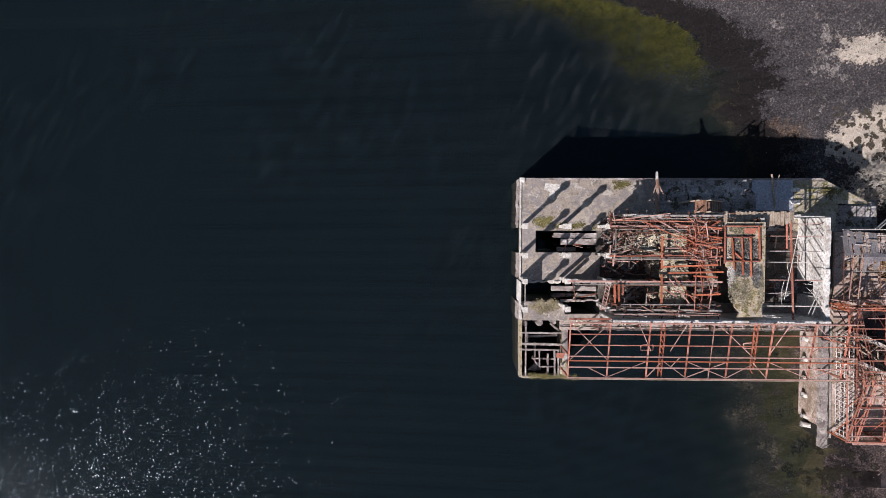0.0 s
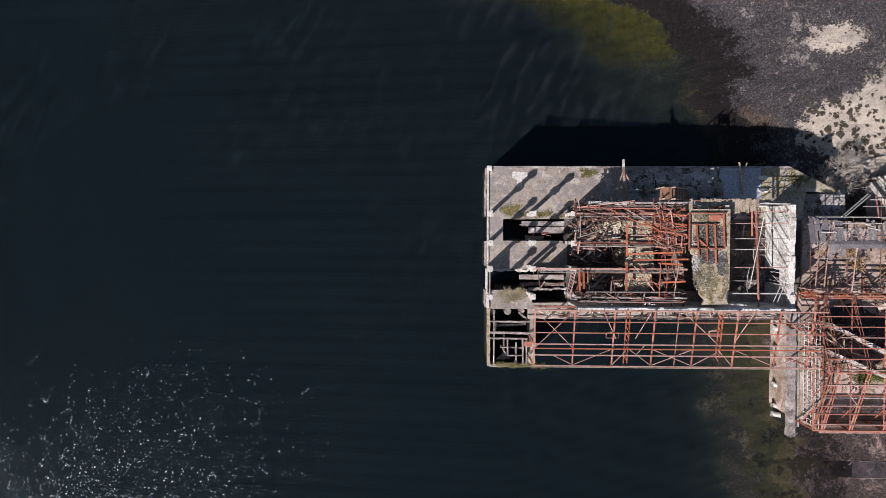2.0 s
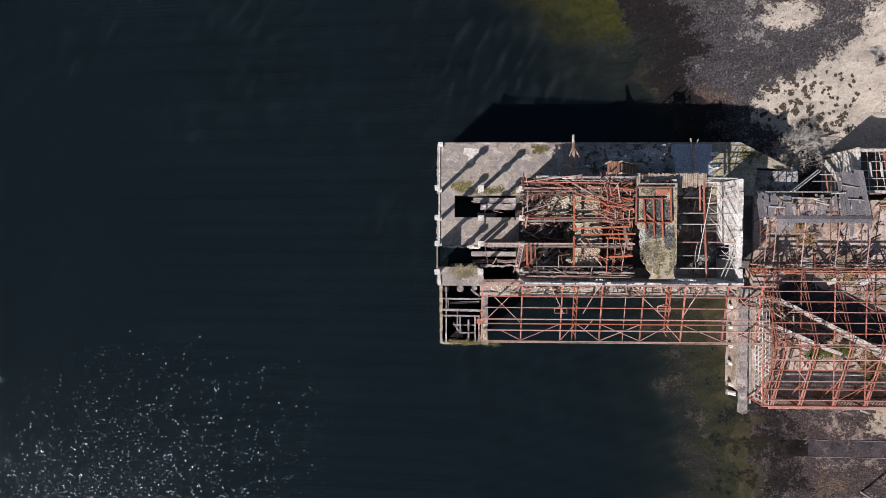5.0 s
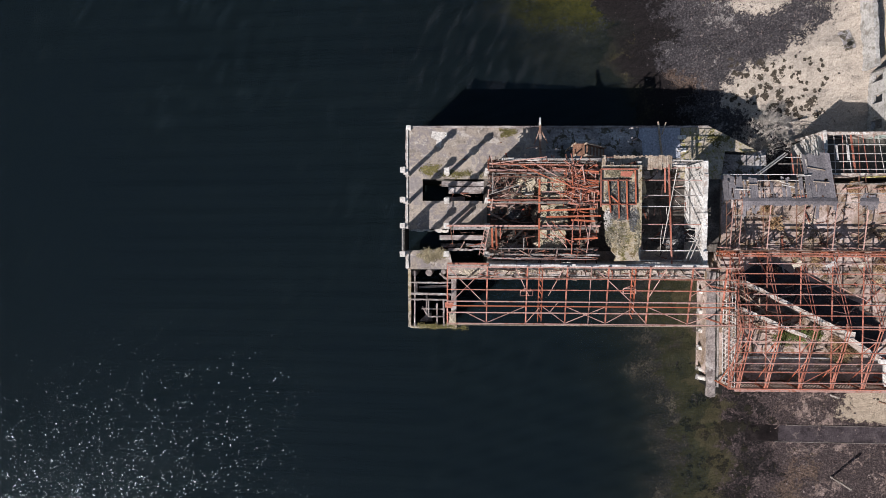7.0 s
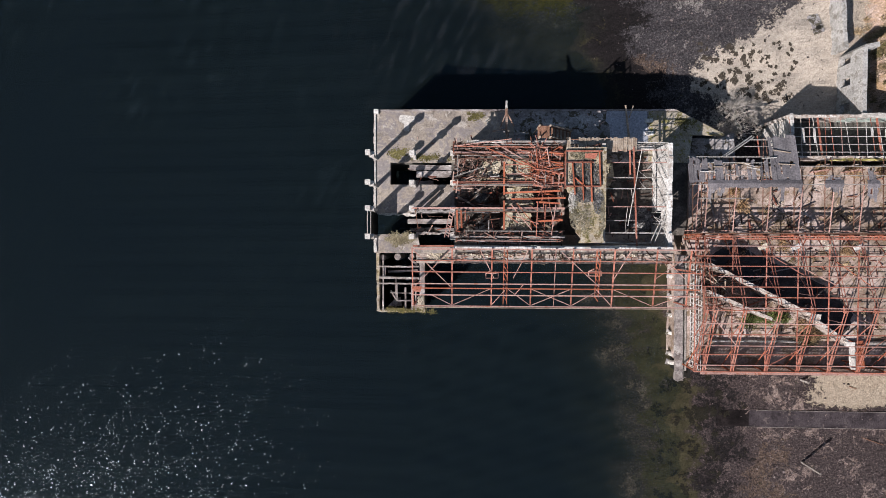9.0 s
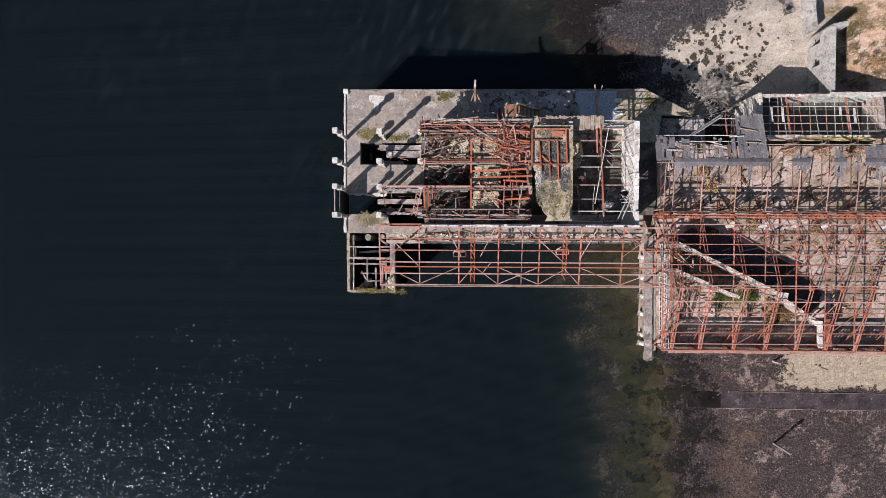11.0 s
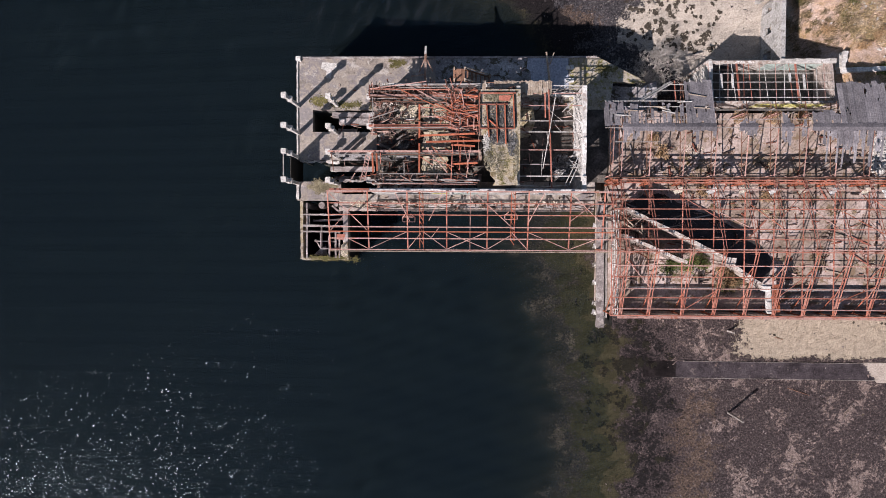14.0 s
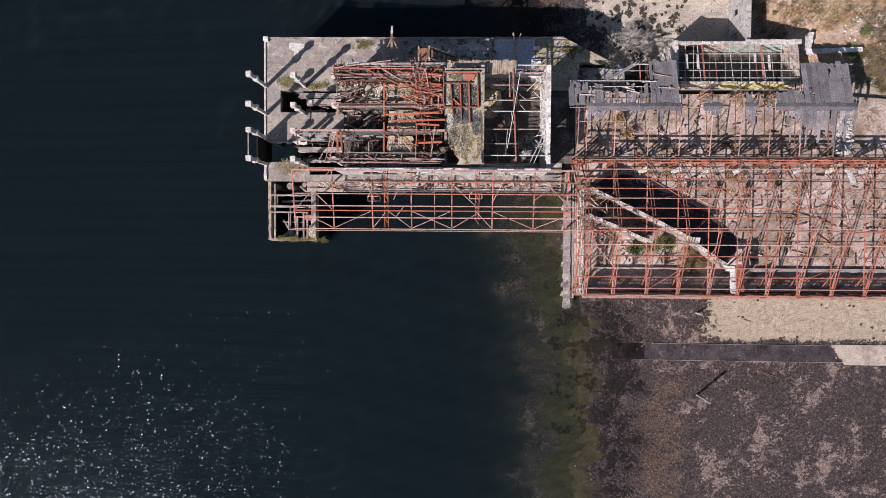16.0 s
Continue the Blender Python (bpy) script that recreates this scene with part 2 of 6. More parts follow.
def water_material():
    m, nt, bs = blank("loch_water")
    out = nt.nodes["Material Output"]
    nt.nodes.remove(bs)
    clear = nt.nodes.new("ShaderNodeBsdfTransparent")
    clear.inputs[0].default_value = (0.90, 0.93, 0.84, 1)
    murk = nt.nodes.new("ShaderNodeBsdfDiffuse")
    gloss = nt.nodes.new("ShaderNodeBsdfGlossy")
    gloss.distribution = "BECKMANN"
    gloss.inputs["Roughness"].default_value = 0.205
    gloss.inputs["Color"].default_value = (0.72, 0.86, 1.0, 1)
    streak = nt.nodes.new("ShaderNodeMapping")
    streak.vector_type = "TEXTURE"
    streak.inputs["Rotation"].default_value, streak.inputs["Scale"].default_value = (0, 0, radians(-28)), (0.62, 2.6, 1)
    nt.links.new(nt.nodes["place"].outputs["Position"], streak.inputs["Vector"])
    # sky light on the ripples is painted into the diffuse colour
    ripple_light = ramp(nt, noise_node(nt, 1.0, 4, 0.55, streak.outputs[0], 0.3), [(0.40, (0.0036, 0.0088, 0.0145)), (0.56, (0.0090, 0.0180, 0.0265)), (0.72, (0.0260, 0.0420, 0.0560))])
    gusts = ramp(nt, noise_node(nt, 0.055, 3, 0.6), [(0.38, (0, 0, 0)), (0.62, (1, 1, 1))])
    c = mix(nt, gusts, (0.0060, 0.0132, 0.0222), ripple_light)
    # swell round the pier's north corner, its bright crests painted as murk colour
    away = nt.nodes.new("ShaderNodeVectorMath")
    away.operation = "DISTANCE"
    away.inputs[1].default_value = (6.0, 8.0, 0.0)
    nt.links.new(nt.nodes["place"].outputs["Position"], away.inputs[0])
    swell = ramp(nt, maths(nt, "MULTIPLY", away.outputs["Value"], 0.06), [(0.2, (0.65, 0.65, 0.65)), (0.8, (0, 0, 0))])
    crest_light = ramp(nt, noise_node(nt, 0.9, 3, 0.5, streak.outputs[0], 0.3), [(0.44, (0.003, 0.006, 0.010)), (0.55, (0.014, 0.019, 0.026)), (0.68, (0.055, 0.062, 0.075))])
    c = mix(nt, swell, c, crest_light)
    nt.links.new(c, murk.inputs[0])
    cells = nt.nodes.new("ShaderNodeTexVoronoi")
    cells.inputs["Scale"].default_value = 13.5
    wob = nt.nodes.new("ShaderNodeMapping")
    wob.inputs["Rotation"].default_value, wob.inputs["Scale"].default_value = (0, 0, radians(-25)), (1.15, 0.85, 1)
    nt.links.new(nt.nodes["place"].outputs["Position"], wob.inputs["Vector"])
    nt.links.new(wob.outputs[0], cells.inputs["Vector"])
    chance = nt.nodes.new("ShaderNodeTexWhiteNoise")
    nt.links.new(cells.outputs["Position"], chance.inputs["Vector"])
    split_a, split_b = nt.nodes.new("ShaderNodeSeparateColor"), nt.nodes.new("ShaderNodeSeparateColor")
    nt.links.new(cells.outputs["Color"], split_a.inputs[0])
    nt.links.new(chance.outputs["Color"], split_b.inputs[0])
    live = ramp(nt, split_a.outputs[2], [(0.30, (0.06, 0.06, 0.06)), (0.32, (1, 1, 1))])
    flock = ramp(nt, noise_node(nt, 0.9, 4, 0.7, streak.outputs[0]), [(0.36, (0.12, 0.12, 0.12)), (0.52, (1, 1, 1))])
    live = mix(nt, 1.0, live, flock, "MULTIPLY")
    tilt = nt.nodes.new("ShaderNodeCombineXYZ")
    for k in (0, 1):
        s = maths(nt, "SUBTRACT", maths(nt, "ADD", split_a.outputs[k], split_b.outputs[k]), 1.0)
        nt.links.new(maths(nt, "MULTIPLY", maths(nt, "MULTIPLY", s, WAVELET), live), tilt.inputs[k])
    tilt.inputs[2].default_value = 1.0
    unit = nt.nodes.new("ShaderNodeVectorMath")
    unit.operation = "NORMALIZE"
    nt.links.new(tilt.outputs[0], unit.inputs[0])
    nt.links.new(unit.outputs[0], gloss.inputs["Normal"])
    body, top = nt.nodes.new("ShaderNodeMixShader"), nt.nodes.new("ShaderNodeMixShader")
    body.inputs[0].default_value = 0.2
    nt.links.new(clear.outputs[0], body.inputs[1])
    nt.links.new(murk.outputs[0], body.inputs[2])
    top.inputs[0].default_value = 0.0050
    nt.links.new(body.outputs[0], top.inputs[1])
    nt.links.new(gloss.outputs[0], top.inputs[2])
    sheen, last = nt.nodes.new("ShaderNodeBsdfGlossy"), nt.nodes.new("ShaderNodeMixShader")
    sheen.inputs["Roughness"].default_value, last.inputs[0].default_value = 0.03, 0.0085
    sheen.inputs["Color"].default_value = (0.72, 0.93, 1.0, 1)
    nt.links.new(top.outputs[0], last.inputs[1])
    nt.links.new(sheen.outputs[0], last.inputs[2])
    nt.links.new(last.outputs[0], out.inputs[0])
    return m


def ground_material():
    m, nt, bs = blank("shore")

    def zone(name):
        n = nt.nodes.new("ShaderNodeAttribute")
        n.attribute_name = name
        return n.outputs["Fac"]

    fine, mid, big = noise_node(nt, 7.0, 6, 0.75), noise_node(nt, 1.3, 7, 0.72, distort=0.5), noise_node(nt, 0.33, 6, 0.65)
    rag = noise_node(nt, 0.95, 10, 0.72, distort=0.7)
    gravel = ramp(nt, fine, [(0.34, (0.017, 0.014, 0.016)), (0.50, (0.052, 0.042, 0.043)), (0.62, (0.125, 0.102, 0.103)), (0.76, (0.29, 0.24, 0.23))])
    chalk = ramp(nt, fine, [(0.34, (0.07, 0.054, 0.05)), (0.48, (0.24, 0.192, 0.175)), (0.66, (0.47, 0.395, 0.36))])
    speck = noise_node(nt, 4.2, 8, 0.78)
    patchy = maths(nt, "ADD", maths(nt, "MULTIPLY", rag, 0.42), maths(nt, "ADD", maths(nt, "MULTIPLY", big, 0.33), maths(nt, "MULTIPLY", speck, 0.25)))
    patchy = maths(nt, "SUBTRACT", patchy, maths(nt, "MULTIPLY", zone("slate"), 0.026))
    c = mix(nt, ramp(nt, patchy, [(0.520, (0, 0, 0)), (0.545, (0.85, 0.85, 0.85))]), gravel, chalk)
    c = mix(nt, 1.0, c, mix(nt, zone("slate"), (0.93, 0.87, 0.84), (0.90, 1.0, 1.04)), "MULTIPLY")
    sand = ramp(nt, fine, [(0.28, (0.12, 0.093, 0.076)), (0.42, (0.275, 0.235, 0.20)), (0.6, (0.385, 0.338, 0.29)), (0.78, (0.51, 0.455, 0.40))])
    cut = lambda z, lo, hi: ramp(nt, maths(nt, "ADD", z, maths(nt, "ADD", maths(nt, "MULTIPLY", maths(nt, "SUBTRACT", rag, 0.5), 2.2), maths(nt, "MULTIPLY", maths(nt, "SUBTRACT", speck, 0.5), 2.1))), [(lo, (0, 0, 0)), (hi, (1, 1, 1))])
    sand = mix(nt, 1.0, sand, mix(nt, zone("slate"), (0.88, 0.84, 0.765), (1.0, 1.0, 1.0)), "MULTIPLY")
    sandy = cut(zone("sand"), 0.485, 0.515)
    c = mix(nt, sandy, c, sand)
    rusty = ramp(nt, fine, [(0.32, (0.030, 0.021, 0.017)), (0.52, (0.098, 0.068, 0.053)), (0.72, (0.24, 0.178, 0.142))])
    c = mix(nt, cut(zone("rust"), 0.5, 0.62), c, rusty)
    weed = ramp(nt, fine, [(0.35, (0.006, 0.005, 0.0055)), (0.6, (0.018, 0.0145, 0.015)), (0.8, (0.05, 0.04, 0.035))])
    c = mix(nt, cut(zone("weed"), 0.42, 0.58), c, weed)
    grass = ramp(nt, maths(nt, "ADD", maths(nt, "MULTIPLY", big, 0.55), maths(nt, "MULTIPLY", mid, 0.45)), [(0.34, (0.11, 0.085, 0.035)), (0.43, (0.28, 0.185, 0.10)), (0.52, (0.40, 0.285, 0.22)), (0.64, (0.48, 0.39, 0.35))])
    grass = mix(nt, 1.0, grass, ramp(nt, fine, [(0.3, (0.5, 0.5, 0.5)), (0.7, (1.3, 1.3, 1.3))]), "MULTIPLY")
    c = mix(nt, cut(zone("grass"), 0.45, 0.55), c, grass)
    algae = ramp(nt, maths(nt, "ADD", maths(nt, "MULTIPLY", mid, 0.6), maths(nt, "MULTIPLY", fine, 0.4)), [(0.36, (0.020, 0.019, 0.005)), (0.55, (0.076, 0.066, 0.012)), (0.75, (0.115, 0.098, 0.026))])
    c = mix(nt, cut(zone("algae"), 0.40, 0.62), c, algae)
    olive = ramp(nt, maths(nt, "ADD", maths(nt, "MULTIPLY", mid, 0.7), maths(nt, "MULTIPLY", fine, 0.3)), [(0.34, (0.026, 0.024, 0.013)), (0.5, (0.042, 0.037, 0.020)), (0.7, (0.066, 0.055, 0.031))])
    olive = mix(nt, ramp(nt, rag, [(0.37, (1, 1, 1)), (0.41, (0, 0, 0))]), olive, (0.010, 0.009, 0.007))
    c = mix(nt, cut(zone("olive"), 0.36, 0.66), c, olive)
    c = mix(nt, zone("mud"), c, (0.015, 0.0165, 0.014))
    grit = noise_node(nt, 19.0, 4, 0.8)
    c = mix(nt, 1.0, c, ramp(nt, grit, [(0.3, (0.5, 0.5, 0.5)), (0.5, (1.2, 1.2, 1.2)), (0.72, (1.9, 1.9, 1.9))]), "MULTIPLY")
    c = mix(nt, zone("silt"), c, (0.0080, 0.0115, 0.0148))
    nt.links.new(ramp(nt, zone("silt"), [(0.0, (0.15, 0.15, 0.15)), (0.5, (0, 0, 0))]), bs.inputs["Specular IOR Level"])
    nt.links.new(c, bs.inputs["Base Color"])
    bs.inputs["Roughness"].default_value = 0.9
    relief = maths(nt, "ADD", fine, maths(nt, "MULTIPLY", grit, 0.4))
    relief = maths(nt, "MULTIPLY", relief, ramp(nt, sandy, [(0.0, (1, 1, 1)), (1.0, (0.45, 0.45, 0.45))]))
    bump(nt, bs, relief, 1.0, 0.18)
    return m


# ---- building helpers ----
SLIM = 0.6  # rolled sections are slender


class Geo:
    """Collects vertices and faces in world coordinates."""

    def __init__(self):
        self.v, self.f = [], []

    def add(self, verts, faces):
        n = len(self.v)
        self.v += [tuple(p) for p in verts]
        self.f += [tuple(i + n for i in f) for f in faces]
        return self

    def box(self, x0, y0, z0, x1, y1, z1):
        v = [(x, y, z) for x in (x0, x1) for y in (y0, y1) for z in (z0, z1)]
        return self.add(v, [(0, 1, 3, 2), (4, 6, 7, 5), (0, 4, 5, 1), (2, 3, 7, 6), (0, 2, 6, 4), (1, 5, 7, 3)])

    def sweep(self, profile, p, q, spin=0.0):
        """A closed outline in the plane across p-q, drawn from p to q; its second axis points up."""
        p, q = Vector(p), Vector(q)
        d = (q - p).normalized()
        up = Vector((0, 0, 1)) if abs(d.z) < 0.95 else Vector((1, 0, 0))
        side = d.cross(up).normalized()
        up = side.cross(d)
        c, s = math.cos(spin), math.sin(spin)
        a, b = side * c + up * s, up * c - side * s
        n = len(profile)
        v = [e + a * u + b * w for e in (p, q) for u, w in profile]
        f = [(i, (i + 1) % n, n + (i + 1) % n, n + i) for i in range(n)]
        return self.add(v, f + [tuple(range(n))[::-1], tuple(range(n, 2 * n))])

    def bar(self, p, q, w, h=None, spin=0.0):
        w, h = w / 2, (h or w) / 2
        return self.sweep([(-w, -h), (w, -h), (w, h), (-w, h)], p, q, spin)

    def joist(self, p, q, w, h, t=0.02, spin=0.0):
        """An I-section."""
        w, h, t = w * SLIM / 2, h * SLIM / 2, t * SLIM
        k = t / 2
        return self.sweep([(-w, -h), (w, -h), (w, -h + t), (k, -h + t), (k, h - t), (w, h - t), (w, h), (-w, h), (-w, h - t), (-k, h - t), (-k, -h + t), (-w, -h + t)], p, q, spin)

    def angle(self, p, q, s, t=0.015, spin=0.0):
        """An L-section."""
        s, t = s * SLIM, t * SLIM
        return self.sweep([(-s / 2, -s / 2), (-s / 2 + t, -s / 2), (-s / 2 + t, s / 2 - t), (s / 2, s / 2 - t), (s / 2, s / 2), (-s / 2, s / 2)], p, q, spin)

    def rough(self, p, q, w, h, jit=0.04, step=0.4, rng=random):
        """A beam with crumbled edges."""
        p, q = Vector(p), Vector(q)
        n = max(2, int((q - p).length / step))
        d = (q - p).normalized()
        up = Vector((0, 0, 1)) if abs(d.z) < 0.95 else Vector((1, 0, 0))
        side = d.cross(up).normalized()
        up = side.cross(d)
        v, f = [], []
        for i in range(n + 1):
            c = p.lerp(q, i / n)
            for a, b in ((-1, -1), (1, -1), (1, 1), (-1, 1)):
                v.append(c + side * (a * w / 2 + rng.uniform(-jit, jit)) + up * (b * h / 2 + rng.uniform(-jit, jit) * (0.4 if b > 0 else 1)))
        for i in range(n):
            for k in range(4):
                f.append((4 * i + k, 4 * i + (k + 1) % 4, 4 * i + 4 + (k + 1) % 4, 4 * i + 4 + k))
        return self.add(v, f + [(3, 2, 1, 0), tuple(range(4 * n, 4 * n + 4))])

    def prism(self, poly, z0, z1):
        n = len(poly)
        v = [(x, y, z) for z in (z0, z1) for x, y in poly]
        return self.add(v, [(i, (i + 1) % n, n + (i + 1) % n, n + i) for i in range(n)] + [tuple(range(n))[::-1], tuple(range(n, 2 * n))])

    def tube(self, pts, radii, n=6):
        pts = [Vector(p) for p in pts]
        v, f = [], []
        for i, p in enumerate(pts):
            d = (pts[min(i + 1, len(pts) - 1)] - pts[max(i - 1, 0)]).normalized()
            a = d.cross(Vector((0, 0, 1)) if abs(d.z) < 0.95 else Vector((1, 0, 0))).normalized()
            b = a.cross(d)
            r = radii[i]
            v += [p + (a * math.cos(t) + b * math.sin(t)) * r for t in (2 * math.pi * k / n for k in range(n))]
        for i in range(len(pts) - 1):
            f += [(i * n + k, i * n + (k + 1) % n, i * n + n + (k + 1) % n, i * n + n + k) for k in range(n)]
        m = (len(pts) - 1) * n
        return self.add(v, f + [tuple(range(n))[::-1], tuple(range(m, m + n))])

    def lump(self, c, r, rng, flat=0.7):
        """A broken block."""
        m = Euler((rng.uniform(0, 6), rng.uniform(0, 6), rng.uniform(0, 6))).to_matrix()
        s = Vector((r * rng.uniform(0.6, 1.3), r * rng.uniform(0.5, 1.1), r * rng.uniform(0.35, 0.8)))
        v = []
        for x in (-1, 1):
            for y in (-1, 1):
                for z in (-1, 1):
                    k = rng.uniform(0.6, 1.05)
                    o = m @ Vector((x * s.x * k, y * s.y * k, z * s.z * k))
                    v.append((c[0] + o.x, c[1] + o.y, c[2] + o.z * flat))
        return self.add(v, [(0, 1, 3, 2), (4, 6, 7, 5), (0, 4, 5, 1), (2, 3, 7, 6), (0, 2, 6, 4), (1, 5, 7, 3)])

    def mesh(self, name, material, base=(0, 0, 0)):
        me = bpy.data.meshes.new(name)
        me.from_pydata([(x - base[0], y - base[1], z - base[2]) for x, y, z in self.v], [], self.f)
        bm = bmesh.new()
        bm.from_mesh(me)
        bmesh.ops.recalc_face_normals(bm, faces=bm.faces)
        bm.to_mesh(me)
        bm.free()
        me.materials.append(material)
        return me


def thing(name, base, label="", category="", group="", kind=""):
    ob = new(name)
    ob.location, ob.empty_display_size = base, 0.3
    return tagged(ob, label, category, group, kind)


def part(name, geo, material, parent, label=""):
    top = parent
    while top.parent:
        top = top.parent
    ob = new(name, geo.mesh(name, material, top.location))
    ob.parent = parent
    return tagged(ob, label)


def solid(name, geo, material, label="", category="", group="", kind=""):
    """A thing of one mesh, its origin at its foot."""
    xs, ys, zs = zip(*geo.v)
    base = ((min(xs) + max(xs)) / 2, (min(ys) + max(ys)) / 2, min(zs))
    ob = new(name, geo.mesh(name, material, base))
    ob.location = base
    return tagged(ob, label, category, group, kind)


def wall_with_holes(axis, at, a0, a1, z0, z1, thick, holes, ragged=0.0, rng=random):
    """An upright wall along x or y with openings (from, to, bottom, top) cut right through."""
    g = Geo()
    cuts = sorted({a0, a1, *[h for o in holes for h in o[:2]], *([a0 + (a1 - a0) * i / 8 for i in range(9)] if ragged else [])})
    for u, v in zip(cuts, cuts[1:]):
        if v - u < 1e-4:
            continue
        top = z1 - (rng.uniform(0, ragged) if ragged else 0)
        spans, z = [], z0
        for o in sorted((o for o in holes if o[0] <= u + 1e-5 and o[1] >= v - 1e-5), key=lambda o: o[2]):
            spans.append((z, o[2]))
            z = o[3]
        spans.append((z, top))
        for lo, hi in spans:
            if hi - lo > 0.01:
                if axis == "x":
                    g.box(u, at - thick / 2, lo, v, at + thick / 2, hi)
                else:
                    g.box(at - thick / 2, u, lo, at + thick / 2, v, hi)
    return g


def heap(name, cx, cy, rx, ry, z, high, n, r, material, label, seed):
    """Loose rubble piled over an oval."""
    rng = random.Random(seed)
    g = Geo()
    for _ in range(n):
        t, k = rng.uniform(0, 6.283), rng.random() ** 0.6
        x, y = cx + rx * k * math.cos(t), cy + ry * k * math.sin(t)
        lump = high * (1 - k * k) * rng.uniform(0.75, 1.0)
        g.lump((x, y, z + lump * rng.uniform(0.3, 1.0) + r * 0.2), r * rng.uniform(0.4, 1.25), rng)
    return solid(name, g, material, label, "rubble", kind="stuff")


def wreckage(name, x0, x1, y0, y1, z0, z1, n, size, label, seed, long=1.2):
    """A tangle of thin bars, laths and scraps."""
    rng = random.Random(seed)
    g = Geo()
    for _ in range(n):
        x, y, z = rng.uniform(x0, x1), rng.uniform(y0, y1), rng.uniform(z0, z1)
        t = rng.choice((0, 0, 1.57, rng.uniform(0, 3.14))) + rng.gauss(0, 0.18)
        l = rng.uniform(0.15, long) / 2
        dx, dy, dz = l * math.cos(t), l * math.sin(t), rng.uniform(-0.12, 0.12)
        w = size * rng.uniform(0.4, 1.6)
        g.bar((max(x0, x - dx), y - dy, z - dz), (min(x1, x + dx), y + dy, z + dz), w, w * rng.uniform(0.3, 1.0))
    return solid(name, g, WRECK, label, "wreckage", kind="stuff")


DRYMOSS = surface("dry_brown_moss", [(0.07, 0.058, 0.035), (0.14, 0.118, 0.075), (0.22, 0.19, 0.13)], 2.0, 10, 0.95, vary=0.35)


def moss(name, cx, cy, rx, ry, z, n, material, label, seed):
    """Low growth in uneven drifts."""
    rng = random.Random(seed)
    seeds = [(cx + rx * rng.gauss(0, 0.5), cy + ry * rng.gauss(0, 0.5), rng.uniform(0.05, 0.22)) for _ in range(16)]
    g = Geo()
    for _ in range(3 * n):
        x, y, s = rng.choice(seeds)
        g.lump((x + rng.gauss(0, s), y + rng.gauss(0, s * 0.7), z + 0.01), rng.uniform(0.015, 0.05), rng, 0.3)
    return solid(name, g, material, label, "moss", kind="stuff")


# ---- shore and water ----
COAST = ((-400, 0), (-60, 22), (-40, 25.2), (-32, 25.6), (-28, 25.3), (-24.4, 25.2), (-21, 24.2), (-18, 23.8), (-16, 23), (-10, 22.5), (-3, 21.5), (1, 19.6), (4.5, 17.5), (7, 16.3), (9, 16.8), (11.7, 16.2), (13.5, 13), (15.5, 8.5), (22, 1), (30, -6), (60, -25), (400, -150))
SANDY = ((-4, 31), (-1, 30.5), (0.5, 29), (1.6, 26.5), (3, 24.5), (4.7, 25.5), (6, 28), (7, 30), (9, 32.5), (12, 33.5), (15, 35), (60, 40))


def smooth(v):
    v = np.clip(v, 0, 1)
    return v * v * (3 - 2 * v)


def from_coast(x, y):
    """Distance inland from an uneven waterline."""
    return x - np.interp(y, *zip(*COAST)) + 0.55 * np.sin(1.2 * y + 0.7) + 0.35 * np.sin(2.7 * y + 0.6 * x) + 0.25 * np.sin(4.9 * y - 1.7 * x) + 0.3 * np.sin(1.9 * x + 0.8 * y)


def ground_height(x, y):
    d = from_coast(x, y)
    z = np.where(d < 0, 0.10 * d, np.where(d < 6, 0.05 * d, 0.3 + 0.018 * (d - 6)))
    z = np.where((d > 6) & (y > -6), 0.3 + 0.13 * (d - 6), z)
    z = np.clip(z, -5, 2.1)
    rise = smooth((x - 38.6) / 5.0) * smooth((y + 9) / 5.0) * 2.0
    return z + rise


